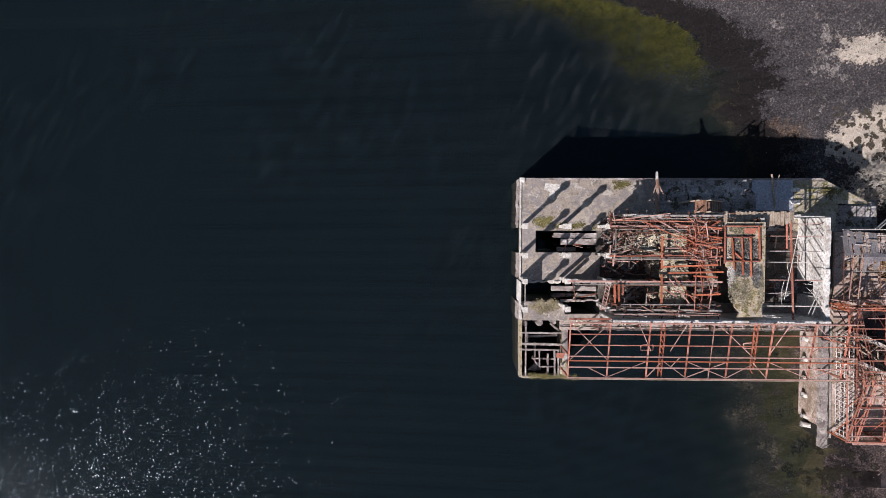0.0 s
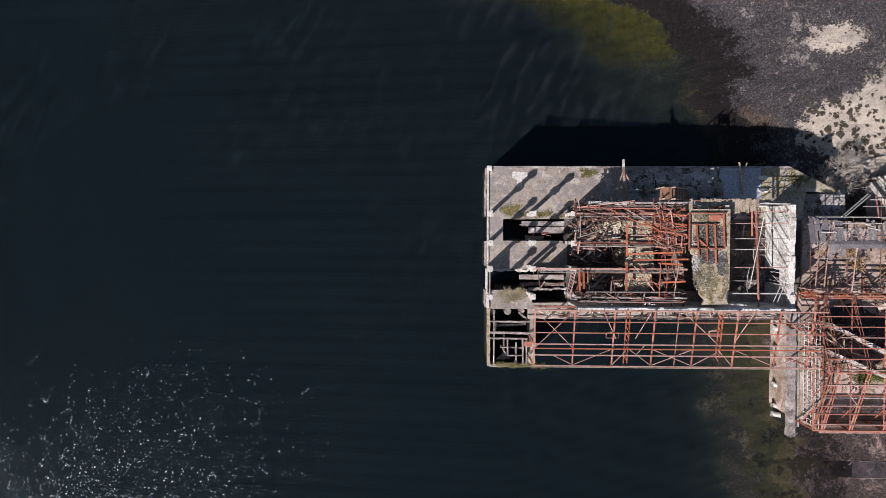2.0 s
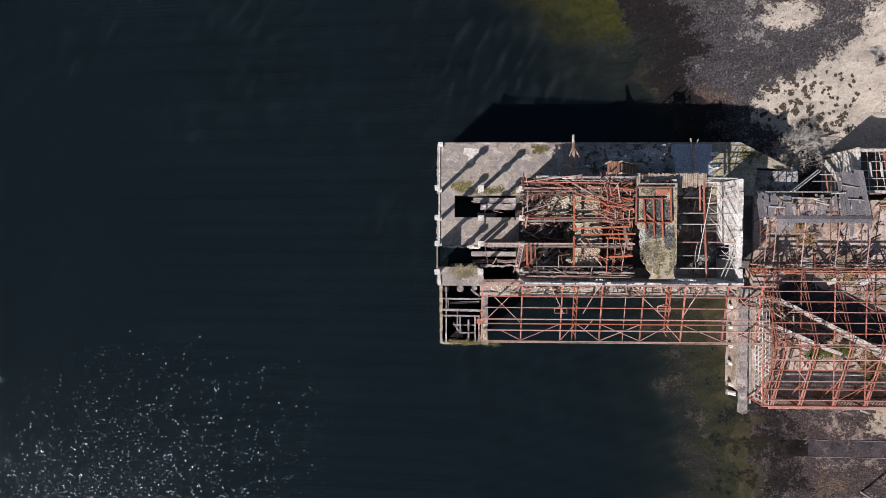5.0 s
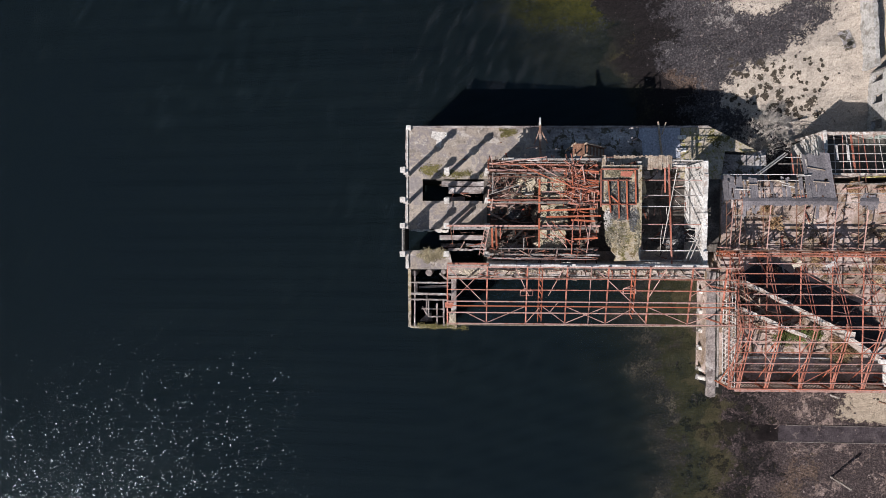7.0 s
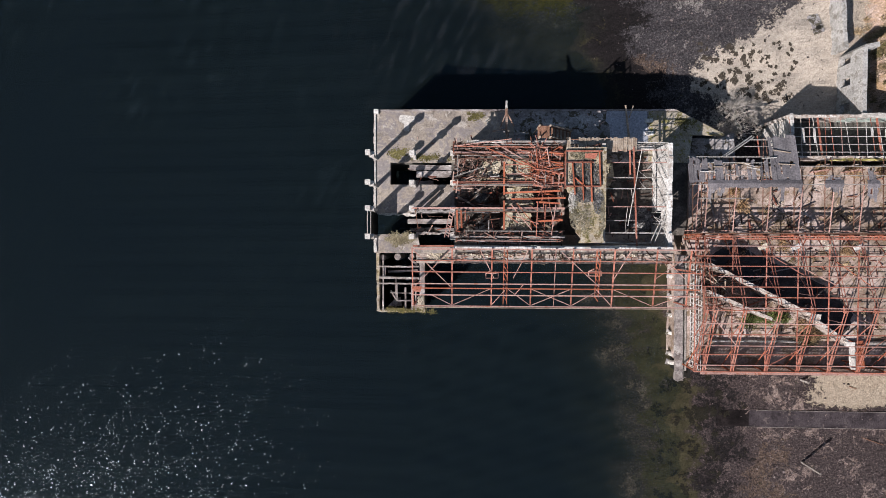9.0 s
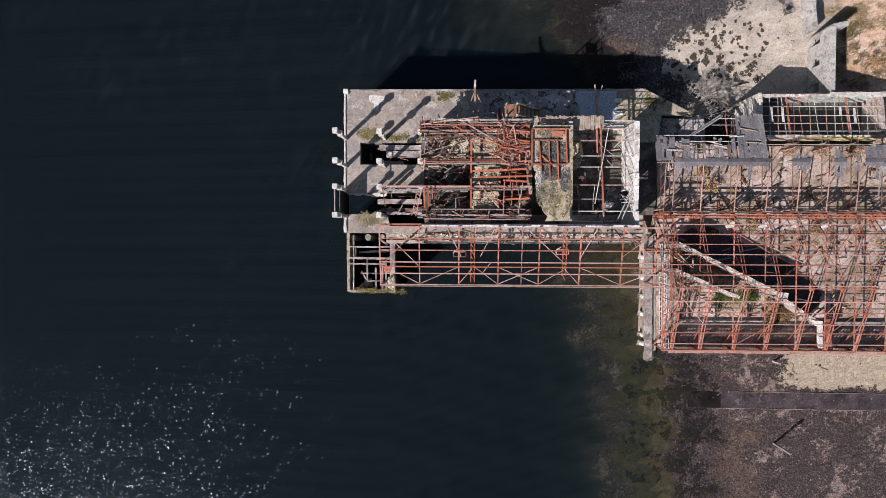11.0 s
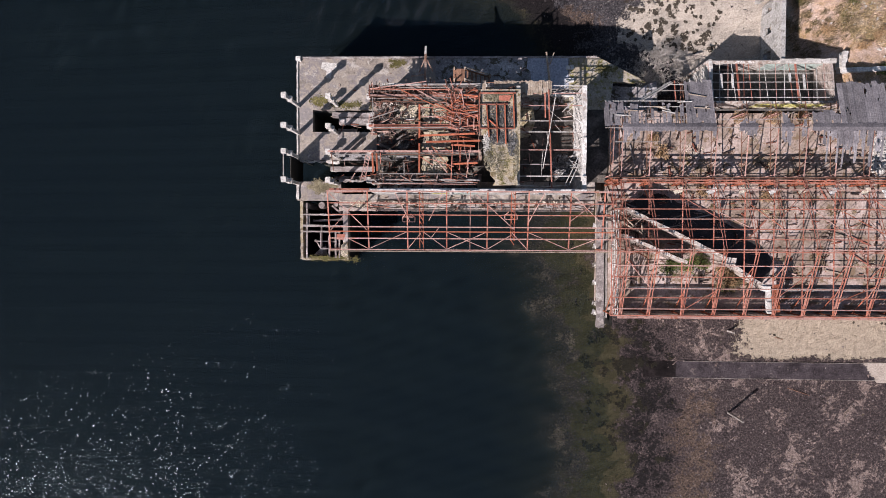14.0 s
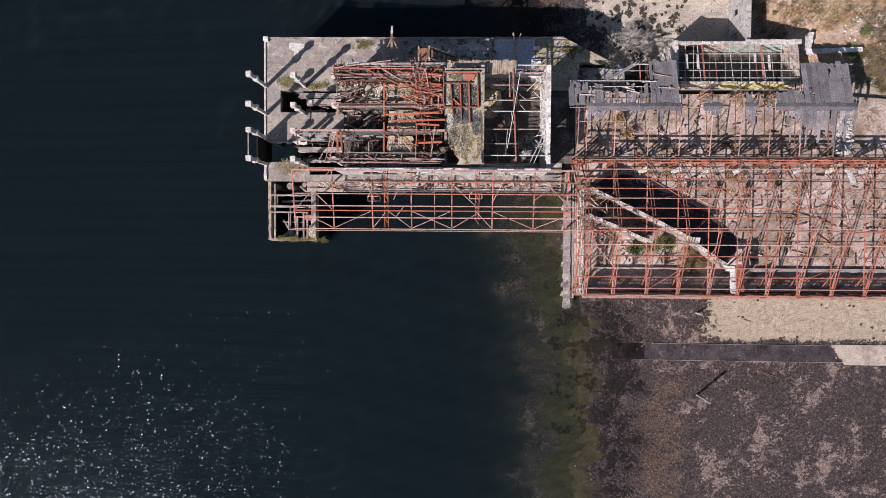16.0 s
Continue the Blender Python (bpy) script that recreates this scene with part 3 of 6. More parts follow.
def build_ground():
    xs = np.concatenate([[-4000, -1200, -400, -150, -80, -40, -20, -5], np.arange(2, 56, 0.33), [58, 62, 70, 90, 150, 400, 1200, 4000]])
    ys = np.concatenate([[-4000, -1200, -400, -150, -90, -60, -48], np.arange(-42, 19, 0.33), [21, 25, 35, 60, 150, 400, 1200, 4000]])
    X, Y = np.meshgrid(xs, ys, indexing="ij")
    d = from_coast(X, Y)
    Z = ground_height(X, Y)
    rng = np.random.default_rng(4)
    near = (X > 0) & (X < 56) & (Y > -42) & (Y < 19)
    Z = Z + np.where(near & (d > -3), rng.normal(0, 0.018, Z.shape), 0)
    nx, ny = len(xs), len(ys)
    i = np.arange(nx * ny).reshape(nx, ny)
    faces = np.stack([i[:-1, :-1], i[1:, :-1], i[1:, 1:], i[:-1, 1:]], -1).reshape(-1, 4)
    me = bpy.data.meshes.new("ground")
    me.from_pydata(np.stack([X, Y, Z], -1).reshape(-1, 3).tolist(), [], faces.tolist())
    north, south = Y > -6, Y <= -6
    g = lambda v, m, s: np.exp(-(((v - m) / s) ** 2))
    zones = {
        "sand": np.where(north, smooth((X - np.interp(Y, *zip(*SANDY)) + 1.5) / 5.2) * 0.93, smooth((X - 34.5) / 4.0) * smooth((Y + 24.6) / 0.9))
        + np.exp(-(((X - 28.8) / 2.3) ** 2 + ((Y - 10.9) / 1.2) ** 2)) * 1.25,
        "rust": np.where(north, g(Y, 4.0, 1.6) * g(X, 21.5, 3.5), g(d, 7.2, 2.8) * smooth((-26 - Y) / 2) * 0.68 + g(X, 29.5, 1.3) * g(Y, -22.5, 1.3) * 0.55),
        "weed": np.where(north, (g(d, 2.0, 3.2) + smooth((8.5 - Y) / 3) * smooth((1.5 - d) / 2) * 0.5) * 1.05, g(d, 3.0, 4.0) * smooth((-20 - Y) / 2) * 0.60),
        "algae": np.where(north, smooth((d + 12.5) / 8) * smooth((0.8 - d) / 1.8) * smooth((Y - 6.0) / 6), 0.0),
        "olive": np.where(north, 0.0, smooth((d + 5.5) / 6) * smooth((3.2 - d) / 3.0)) + np.where(north & (Y < 8), smooth((d + 3) / 2) * smooth((3.0 - d) / 2.5) * 0.45, 0),
        "silt": np.where(north, smooth((-0.6 - d) / 10.5 + smooth((8 - Y) / 5) * 0.35), smooth((-0.8 - d) / 11.0)),
        "mud": np.where(north, smooth((2.4 - d) / 3.0) * smooth((11.5 - Y) / 4.5) * 0.9, smooth((-1.0 - d) / 5.0)),
        "slate": smooth((Y + 4) / 4.0) * smooth((40 - X) / 3.0),
        "grass": smooth((X - 38.2) / 2.0) * smooth((Y + 3.0) / 1.5),
    }
    for name, f in zones.items():
        me.attributes.new(name, "FLOAT", "POINT").data.foreach_set("value", np.ascontiguousarray(f, dtype=np.float32).ravel())
    me.materials.append(ground_material())
    return tagged(new("ground", me), "stony tidal shore with sand, dark gravel and weed", "shore", kind="structure")


build_ground()
sea = Geo().add([(-4000, -4000, 0), (4000, -4000, 0), (4000, 4000, 0), (-4000, 4000, 0)], [(0, 1, 2, 3)])
tagged(new("water", sea.mesh("water", water_material())), "dark rippled loch water glinting in the sun", "water", kind="structure")

# ---- pier: deck, unseen walls added under it ----
DECK, FLOOR_Z = 4.3, 4.5
GRASSY = surface("mossy_dusty_concrete", [(0.22, 0.185, 0.12), (0.34, 0.295, 0.235), (0.42, 0.375, 0.32)], 1.2, 9, 0.95, stain=(0.19, 0.17, 0.06), spread=0.2)
pier = thing("pier_deck", (12, -6, -4), "weathered concrete pier deck with two long slots", "deck", kind="structure")
for poly in (
    [(0, 0), (10.9, 0), (10.9, -4.12), (0, -4.12)],
    [(10.9, 0), (21.3, 0), (21.3, -4.12), (10.9, -4.12)],
    [(21.3, 0), (23.4, 0), (27.25, -1.97), (24.7, -1.95), (24.4, -4.12), (21.3, -4.12)],
    [(0, -4.12), (1.26, -4.12), (1.26, -5.85), (0, -5.85)],
    [(6.05, -4.12), (24.35, -4.12), (24.35, -5.85), (6.05, -5.85)],
    [(0, -5.85), (6.3, -5.85), (6.3, -8.05), (0, -8.05)],
    [(6.3, -5.85), (24.35, -5.85), (24.35, -8.05), (6.3, -8.05)],
    [(6.3, -8.05), (24.35, -8.05), (24.35, -9.75), (6.3, -9.75)],
    [(0, -9.75), (3.4, -9.75), (3.6, -10.75), (6.4, -10.7), (6.4, -9.75), (23.38, -9.75), (23.38, -11.23), (0, -11.23)],
):
    # hall slabs take a much darker tone than the outer deck
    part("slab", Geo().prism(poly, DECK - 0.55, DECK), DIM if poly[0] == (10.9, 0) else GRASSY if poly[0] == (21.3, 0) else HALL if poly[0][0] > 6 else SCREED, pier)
part("worn_patch", Geo().prism([(2.0, -0.4), (3.2, -0.5), (3.1, -0.95), (2.75, -1.0), (2.7, -1.7), (2.3, -1.6), (2.35, -1.1), (1.9, -0.9)], DECK + 0.001, DECK + 0.006), PALE, pier, "bare pale patch")
rr = random.Random(11)
for y, w, z, m in ((-11.42, 0.34, 3.86, ROSE), (-11.68, 0.16, 3.70, DIM), (-11.9, 0.24, 3.78, ROSE)):
    part("ledge", Geo().rough((3.3, y, z), (23.38, y, z), w, 0.5, 0.03, 0.35, rr), m, pier, "weathered concrete ledge")
part("kerb", Geo().rough((0.06, -0.07, 4.33), (23.4, -0.07, 4.33), 0.13, 0.14, 0.012, 0.3, rr), CONCRETE, pier)
part("kerb", Geo().rough((0.06, -0.15, 4.33), (0.06, -7.9, 4.33), 0.12, 0.12, 0.012, 0.3, rr), PALE, pier)
part("kerb", Geo().rough((0.08, -9.8, 4.35), (0.08, -11.15, 4.35), 0.2, 0.14, 0.03, 0.3, rr), PALE, pier)
for x0, y, z, w in ((2.75, -4.5, 4.0, 0.36), (3.3, -5.0, 3.95, 0.48), (2.6, -8.72, 3.85, 0.38)):
    part("slot_beam", Geo().rough((x0, y, z), (6.1, y, z), w, 0.42, 0.025, 0.3, rr), CONCRETE, pier, "broad concrete beam across the slot")
part("slot_beam", Geo().rough((3.1, -5.62, 3.3), (4.6, -5.62, 3.3), 0.32, 0.4, 0.05, 0.3, rr), CONCRETE, pier)
part("slot_beam", Geo().rough((2.7, -9.35, 2.9), (6.3, -9.35, 2.9), 0.26, 0.4, 0.05, 0.3, rr), DIM, pier)
# unseen walls added down to the water so the slots stay dark
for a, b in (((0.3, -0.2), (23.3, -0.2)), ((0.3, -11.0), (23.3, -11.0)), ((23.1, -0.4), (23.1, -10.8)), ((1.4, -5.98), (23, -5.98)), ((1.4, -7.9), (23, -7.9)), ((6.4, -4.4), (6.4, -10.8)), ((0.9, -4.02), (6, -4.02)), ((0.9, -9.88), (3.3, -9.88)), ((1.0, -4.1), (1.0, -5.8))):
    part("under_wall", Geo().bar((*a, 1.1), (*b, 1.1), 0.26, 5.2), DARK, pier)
for y0, y1 in ((-0.05, -3.9), (-5.9, -7.9), (-9.8, -11.2)):
    part("fender_wall", Geo().rough((-0.08, y0, 3.2), (-0.08, y1, 3.2), 0.14, 1.0, 0.04, 0.2, rr), CONCRETE, pier, "ragged sea face")
    part("tidal_foot", Geo().rough((-0.06, y0, 0.7), (-0.06, y1, 0.7), 0.14, 4.0, 0.05, 0.16, rr), TIDE_SHADE, pier, "sea face black with weed")

part("broken_edge", Geo().rough((0.2, -8.12, 4.12), (3.3, -8.2, 3.95), 0.16, 0.26, 0.09, 0.2, rr), PALE, pier, "torn pale slab edge")
part("broken_edge", Geo().rough((3.3, -9.66, 4.1), (6.3, -9.62, 4.0), 0.14, 0.26, 0.08, 0.2, rr), CONCRETE, pier)

# smooth patch and loose poles on the north strip
solid("screed_patch", Geo().prism([(18.1, -0.12), (21.2, -0.14), (21.25, -2.5), (18.4, -2.5), (18.3, -1.2), (18.0, -0.9)], DECK + 0.002, DECK + 0.03), BLUE, "smooth blue-grey screed patch on the pier deck", "floor patch", kind="structure")
solid("pole", Geo().tube([(19.5, 0.3, 4.42), (19.65, -1.0, 4.42), (19.8, -2.3, 4.46)], [0.07, 0.08, 0.09]), WOOD, "grey timber pole lying across the deck", "pole")
solid("pole", Geo().tube([(20.1, 0.25, 4.40), (19.75, -0.7, 4.55)], [0.05, 0.05]), WOOD, "short grey pole propped on a longer one", "pole")
for x, y, w, h in ((21.32, -0.9, 0.3, 0.55), (21.33, -1.9, 0.28, 0.6), (0.16, -0.16, 0.36, 0.36)):
    solid("edge_block", Geo().rough((x, y, 4.3), (x, y, 4.55), w, h, 0.02, 0.1, rr), WHITE, "white painted block on the deck edge", "block", "deck edge blocks")


# ---- concrete columns of the vanished seaward hall ----
def column(x, y, top, bracket, lean=0.0):
    c = thing("column", (x, y, DECK), "bare concrete column with a square head", "column", "columns of the vanished hall")
    shaft = part("shaft", Geo().rough((x, y, DECK), (x + lean, y, top - 0.3), 0.22, 0.22, 0.015, 0.6, rr), PALE, c)
    part("head", Geo().rough((x + lean, y, top - 0.38), (x + lean, y, top), 0.38, 0.38, 0.025, 0.15, rr), PALE, c)
    if bracket:
        part("bracket", Geo().rough((x, y, top - 1.55), (x, y, top - 1.15), 0.38, 0.38, 0.02, 0.15, rr), PALE, shaft)
    return c


for y in (-3.82, -5.98, -7.85, -9.92):
    column(0.14, y, 8.1, True, -0.1)
    column(3.21, y, 7.8, True)
    column(6.2, y, 7.6, False)
panel = thing("panel_wall", (0, -8.9, 1.5), "white panel wall closing the seaward slot", "wall panel", kind="structure")
# landward back coloured black to paint its shade
part("board", Geo().box(-0.03, -9.75, 2.6, 0.05, -8.05, 6.1), TIDE_SHADE, panel)
part("cladding", Geo().box(-0.06, -9.72, 2.8, -0.032, -8.08, 6.0), WHITE, panel, "white painted cladding")
solid("tie_rod", Geo().bar((0.03, -7.7, 8.04), (0.03, -9.8, 8.04), 0.07), GREY, "thin steel tie between two column heads", "tie rod")

# ---- pier house: masonry ----
N_HOLES = [(15.0, 15.5, 5.8, 6.9), (16.2, 16.7, 5.8, 6.9), (17.6, 18.3, 5.8, 6.9)]
solid("wall_hall", wall_with_holes("x", -3.02, 7.2, 14.1, DECK, 7.95, 0.18, [(8.6, 9.2, 5.6, 6.6), (9.9, 10.7, 5.2, 6.9), (12.2, 12.8, 6.0, 6.7)], 0.35, rr), PALE, "broken rendered wall along the open hall", "wall", kind="structure")
solid("wall_north", wall_with_holes("x", -3.0, 14.2, 19.3, DECK, 7.5, 0.3, N_HOLES, 0.3, rr), PALE, "broken rendered wall with window openings", "wall", kind="structure")
solid("wall_north_sill", Geo().rough((19.3, -3.0, 4.45), (21.7, -3.0, 4.45), 0.3, 0.3, 0.05, 0.3, rr), PALE, "low broken sill of the fallen north wall", "wall", kind="structure")
screen = thing("bare_wall_frame", (20.6, -3.0, DECK), "bare bent steel frame of the fallen north wall", "wall frame")
part("head_rail", Geo().angle((19.2, -3.05, 7.45), (22.0, -3.1, 7.5), 0.13, 0.02), PALE, screen)
for x, lean in ((19.9, 0.3), (20.8, -0.25), (21.6, 0.0)):
    part("stud", Geo().angle((x, -3.02, 4.4), (x + lean, -3.05, 7.45), 0.09, 0.02), GREY, screen)
for p, q in (((19.4, -3.0, 4.9), (21.6, -3.05, 7.4)), ((21.5, -3.0, 5.0), (20.1, -3.05, 7.4)), ((19.4, -3.02, 6.2), (21.8, -3.04, 6.6)), ((20.3, -3.02, 4.9), (21.9, -3.0, 6.3))):
    part("brace", Geo().bar(p, q, 0.04), GREY, screen)
boards = thing("board_roof", (16.9, -3.2, 7.5), "strip of weathered roof boards left along the wall", "boards")
for k in range(36):
    x = 14.5 + 0.14 * k
    if x < 16.6 and rr.random() < 0.45:
        continue
    part("board", Geo().bar((x, -2.74 + rr.uniform(-0.06, 0.05), 7.6 + rr.uniform(-0.02, 0.03)), (x + rr.uniform(-0.04, 0.04), -3.72 + rr.uniform(-0.1, 0.16), 7.66), 0.128, 0.025), WOOD, boards)
for y in (-2.85, -3.6):
    part("batten", Geo().bar((14.4, y, 7.54), (19.5, y, 7.56), 0.06, 0.06), BROWN, boards)
solid("wall_east", wall_with_holes("y", 21.78, -10.55, -3.16, DECK, 8.0, 0.28, [(-9.0, -7.9, DECK, 6.4)], 0.2, rr), WHITE, "whitewashed end wall of the pier house", "wall", kind="structure")
solid("wall_south", wall_with_holes("x", -10.66, 6.3, 21.92, DECK, 8.3, 0.2, [(a, a + 1.1, 5.2, 6.8) for a in (8.2, 11.4, 18.2)], 0.16, rr), WHITE, "whitewashed south wall with graffiti", "wall", kind="structure")
for x0, x1, z0, z1, m in ((8.0, 10.6, 5.0, 6.2, BLACK), (10.7, 12.0, 5.1, 6.1, YELLOW), (12.4, 14.2, 5.0, 6.4, TEAL), (17.0, 18.0, 5.3, 6.6, BLACK)):
    solid("graffiti", Geo().box(x0, -10.766, z0, x1, -10.762, z1), m, "sprayed paint patch on the white wall", "graffiti", kind="structure")
solid("wall_west", wall_with_holes("y", 14.35, -10.4, -3.2, DECK, 7.0, 0.2, [(-9.4, -8.3, DECK, 6.4), (-5.2, -4.2, DECK, 6.4)], 0.8, rr), BRICK, "brick cross wall under the roof slab", "wall", kind="structure")
solid("wall_inner", wall_with_holes("y", 17.0, -10.4, -3.2, DECK, 8.05, 0.26, [(-9.0, -8.0, DECK, 6.4), (-6.2, -5.2, DECK, 6.4)]), PALE, "pale rendered cross wall beside the open room", "wall", kind="structure")
# west end added beyond the hall to shade the deck strip
solid("wall_hall_inner", wall_with_holes("x", -8.0, 3.5, 9.7, DECK, 6.7, 0.2, [(3.7, 4.5, 4.7, 6.6), (5.1, 5.5, 5.0, 6.3), (6.4, 6.9, 5.2, 6.2), (7.5, 7.8, 5.0, 6.5), (8.6, 9.1, 5.4, 6.4)], 0.6, rr), DIM, "broken hall wall with openings, lengthened to shade the deck", "wall", kind="structure")
roof = thing("roof_slab", (15.6, -7, 8.0), "cracked concrete roof slab covered in moss and rubble", "roof slab", kind="structure")
ragged = [(14.3, -3.5), (17.13, -3.5), (17.13, -9.2), (16.9, -9.5), (17.0, -10.3), (15.2, -10.35)] + [(14.75 + 0.5 * max(0, -7.2 - y) / 3 + rr.uniform(-0.22, 0.22), y) for y in (-10.0, -9.6, -9.2, -8.8, -8.3, -7.9, -7.5, -7.1)] + [(14.4, -6.7), (14.3, -6.3)]
part("slab", Geo().prism(ragged, 8.06, 8.24), MOSSY, roof)
heap("rubble", 15.7, -5.5, 1.25, 1.2, 8.22, 0.12, 1500, 0.045, ASH, "loose grey rubble on the roof slab", 21)
heap("rubble", 15.6, -4.0, 1.1, 0.4, 8.22, 0.1, 600, 0.045, GRIT, "loose tan rubble on the roof slab", 27)
heap("rubble", 16.6, -7.4, 0.4, 0.9, 8.22, 0.1, 620, 0.045, ASH, "loose grey rubble on the roof slab", 28)
heap("rubble", 15.7, -8.6, 0.6, 1.2, 8.22, 0.06, 600, 0.04, GRIT, "loose tan rubble on the roof slab", 29)
heap("rubble", 14.75, -7.4, 0.3, 0.9, 8.22, 0.15, 420, 0.036, PALE, "broken pale render along the slab edge", 26)
heap("rubble", 15.6, -7.0, 0.9, 0.45, 8.22, 0.14, 800, 0.045, ASH, "loose grey rubble on the roof slab", 22)
heap("rubble", 14.9, -8.2, 0.35, 1.2, 8.22, 0.10, 400, 0.045, GRIT, "loose pale rubble on the roof slab", 23)
moss("moss", 16.0, -8.6, 0.8, 1.4, 8.23, 210, MOSS, "yellow-green moss on the roof slab", 24)
heap("rubble", 16.85, -8.2, 0.22, 1.6, 8.22, 0.08, 400, 0.045, GRIT, "pale rubble along the slab edge", 25)

# ---- collapsed roof steel over the hall ----
TAN = surface("grassy_screed", [(0.22, 0.17, 0.10), (0.42, 0.36, 0.25), (0.52, 0.46, 0.37)], 1.6, 8, 0.95, stain=(0.17, 0.14, 0.07), spread=0.2)
steel = thing("collapsed_roof_steel", (10, -6, DECK), "twisted rust-red roof steel over the open hall", "roof steel")
ROWS = ((-3.82, 6.2, 14.3, PINK), (-5.98, 6.2, 14.3, RED), (-7.85, 3.21, 14.3, PINK), (-9.92, 6.2, 14.3, GREY), (-3.05, 8.0, 14.3, GREY), (-10.6, 3.3, 6.4, RED))
for y, x0, x1, m in ROWS:
    part("beam", Geo().joist((x0, y, 7.72), (x1, y, 7.78), 0.22, 0.3, 0.03), m, steel)
    part("beam", Geo().angle((x0 + 0.4, y - 0.24, 7.86), (x1 - 0.5, y - 0.2, 7.9), 0.1), GREY if m is PINK else m, steel)
MEMBERS = (
    (6.3, -4.3, 13.9, -4.3), (10.1, -5.4, 14.1, -5.35), (6.4, -6.2, 13.0, -6.2), (6.4, -8.1, 13.1, -8.12), (7.0, -9.5, 13.8, -9.5), (6.5, -10.2, 14.0, -10.25), (6.4, -3.4, 13.0, -3.5),
    (6.3, -3.4, 10.4, -2.9), (6.1, -3.9, 9.0, -4.1), (8.9, -3.0, 11.2, -4.3), (8.6, -3.5, 11.2, -4.7), (6.3, -5.6, 8.4, -4.9), (9.8, -4.75, 13.8, -4.6),
)
LOOSE = (
    (3.7, -9.3, 3.5, -8.0), (7.1, -8.8, 7.1, -8.0), (8.8, -8.7, 9.6, -8.6), (8.8, -8.7, 8.8, -9.6), (10.4, -7.6, 11.9, -9.4), (10.8, -7.5, 12.2, -9.2), (10.0, -8.3, 10.9, -8.9),
    (10.8, -3.7, 13.8, -3.9), (13.9, -3.9, 13.8, -6.3), (12.3, -3.9, 12.2, -6.3), (12.3, -7.4, 12.2, -9.9), (12.9, -7.6, 12.8, -9.2), (13.6, -7.6, 13.3, -9.8),
)
HEAVY = ((9.9, -4.5, 9.9, -6.9), (9.9, -7.3, 9.9, -9.4), (6.55, -9.4, 6.5, -8.0), (6.85, -9.3, 6.8, -8.0), (12.2, -8.8, 14.1, -8.7), (9.9, -6.75, 13.9, -6.6), (10.4, -7.2, 14.3, -7.1), (12.2, -7.4, 13.9, -7.5))
for a, b, c, d in HEAVY:
    part("girder", Geo().joist((a, b, 7.95), (c, d, 7.97), 0.2, 0.22, 0.03), ORANGE, steel, "bright orange girder")
for k, (a, b, c, d) in enumerate(MEMBERS + LOOSE):
    m = (RUST, PINK, GREY, RUST, GREY, PINK, RED)[k] if k < 7 else (RED, PINK, ORANGE, RED)[k % 4]
    if k >= 7 and a + c < 19:
        m = (RUST, GREY, PINK, RUST, RED)[k % 5]
    part("member", Geo().angle((a, b, 7.95 + 0.05 * (k % 3)), (c, d, 7.9 + 0.07 * (k % 4)), 0.10, 0.02), m, steel)
knot = thing("steel_tangle", (12.5, -5.4, 7.2), "knot of bent orange rods fallen over the hall", "tangle")
rt = random.Random(55)
for k in range(46):
    a, l = rt.uniform(0, 6.283), rt.uniform(0.35, 1.15)
    c = Vector((12.55 + rt.gauss(0, 0.45), -5.0 + rt.gauss(0, 0.75), rt.uniform(7.6, 8.2)))
    u = Vector((math.cos(a), math.sin(a), rt.uniform(-0.3, 0.3))) * l
    kink = Vector((rt.uniform(-0.15, 0.15), rt.uniform(-0.15, 0.15), rt.uniform(-0.1, 0.15)))
    w = rt.uniform(0.014, 0.032)
    part("rod", Geo().tube([c - u, c - u * 0.2 + kink, c + u * 0.4 - kink, c + u], [w] * 4, 5), (ORANGE, RED, ORANGE, PINK)[k % 4], knot)
ladder = thing("lattice_girder", (5.95, -9.0, 7.55), "faded pink lattice girder lying across the slot", "girder")
for dx in (-0.15, 0.15):
    part("flange", Geo().angle((6.15 + dx, -8.05, 7.66), (5.74 + dx, -9.98, 7.66), 0.1, 0.02), PINK, ladder)
for k in range(8):
    y = -8.1 - 0.23 * k
    x = 6.15 + (y + 8.05) * 0.21
    part("lacing", Geo().bar((x - 0.15, y, 7.68), (x + 0.1, y - 0.22, 7.68), 0.045, 0.02), PINK, ladder)
rr = random.Random(5)
# dark beam lines, added wide enough to throw shade across the hall
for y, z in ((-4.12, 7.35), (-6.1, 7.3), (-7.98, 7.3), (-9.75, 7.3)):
    part("row_beam", Geo().rough((6.3, y, z), (14.1, y, z), 0.2, 0.3, 0.03, 0.5, rr), DARK, steel, "dark concrete beam under the steel")
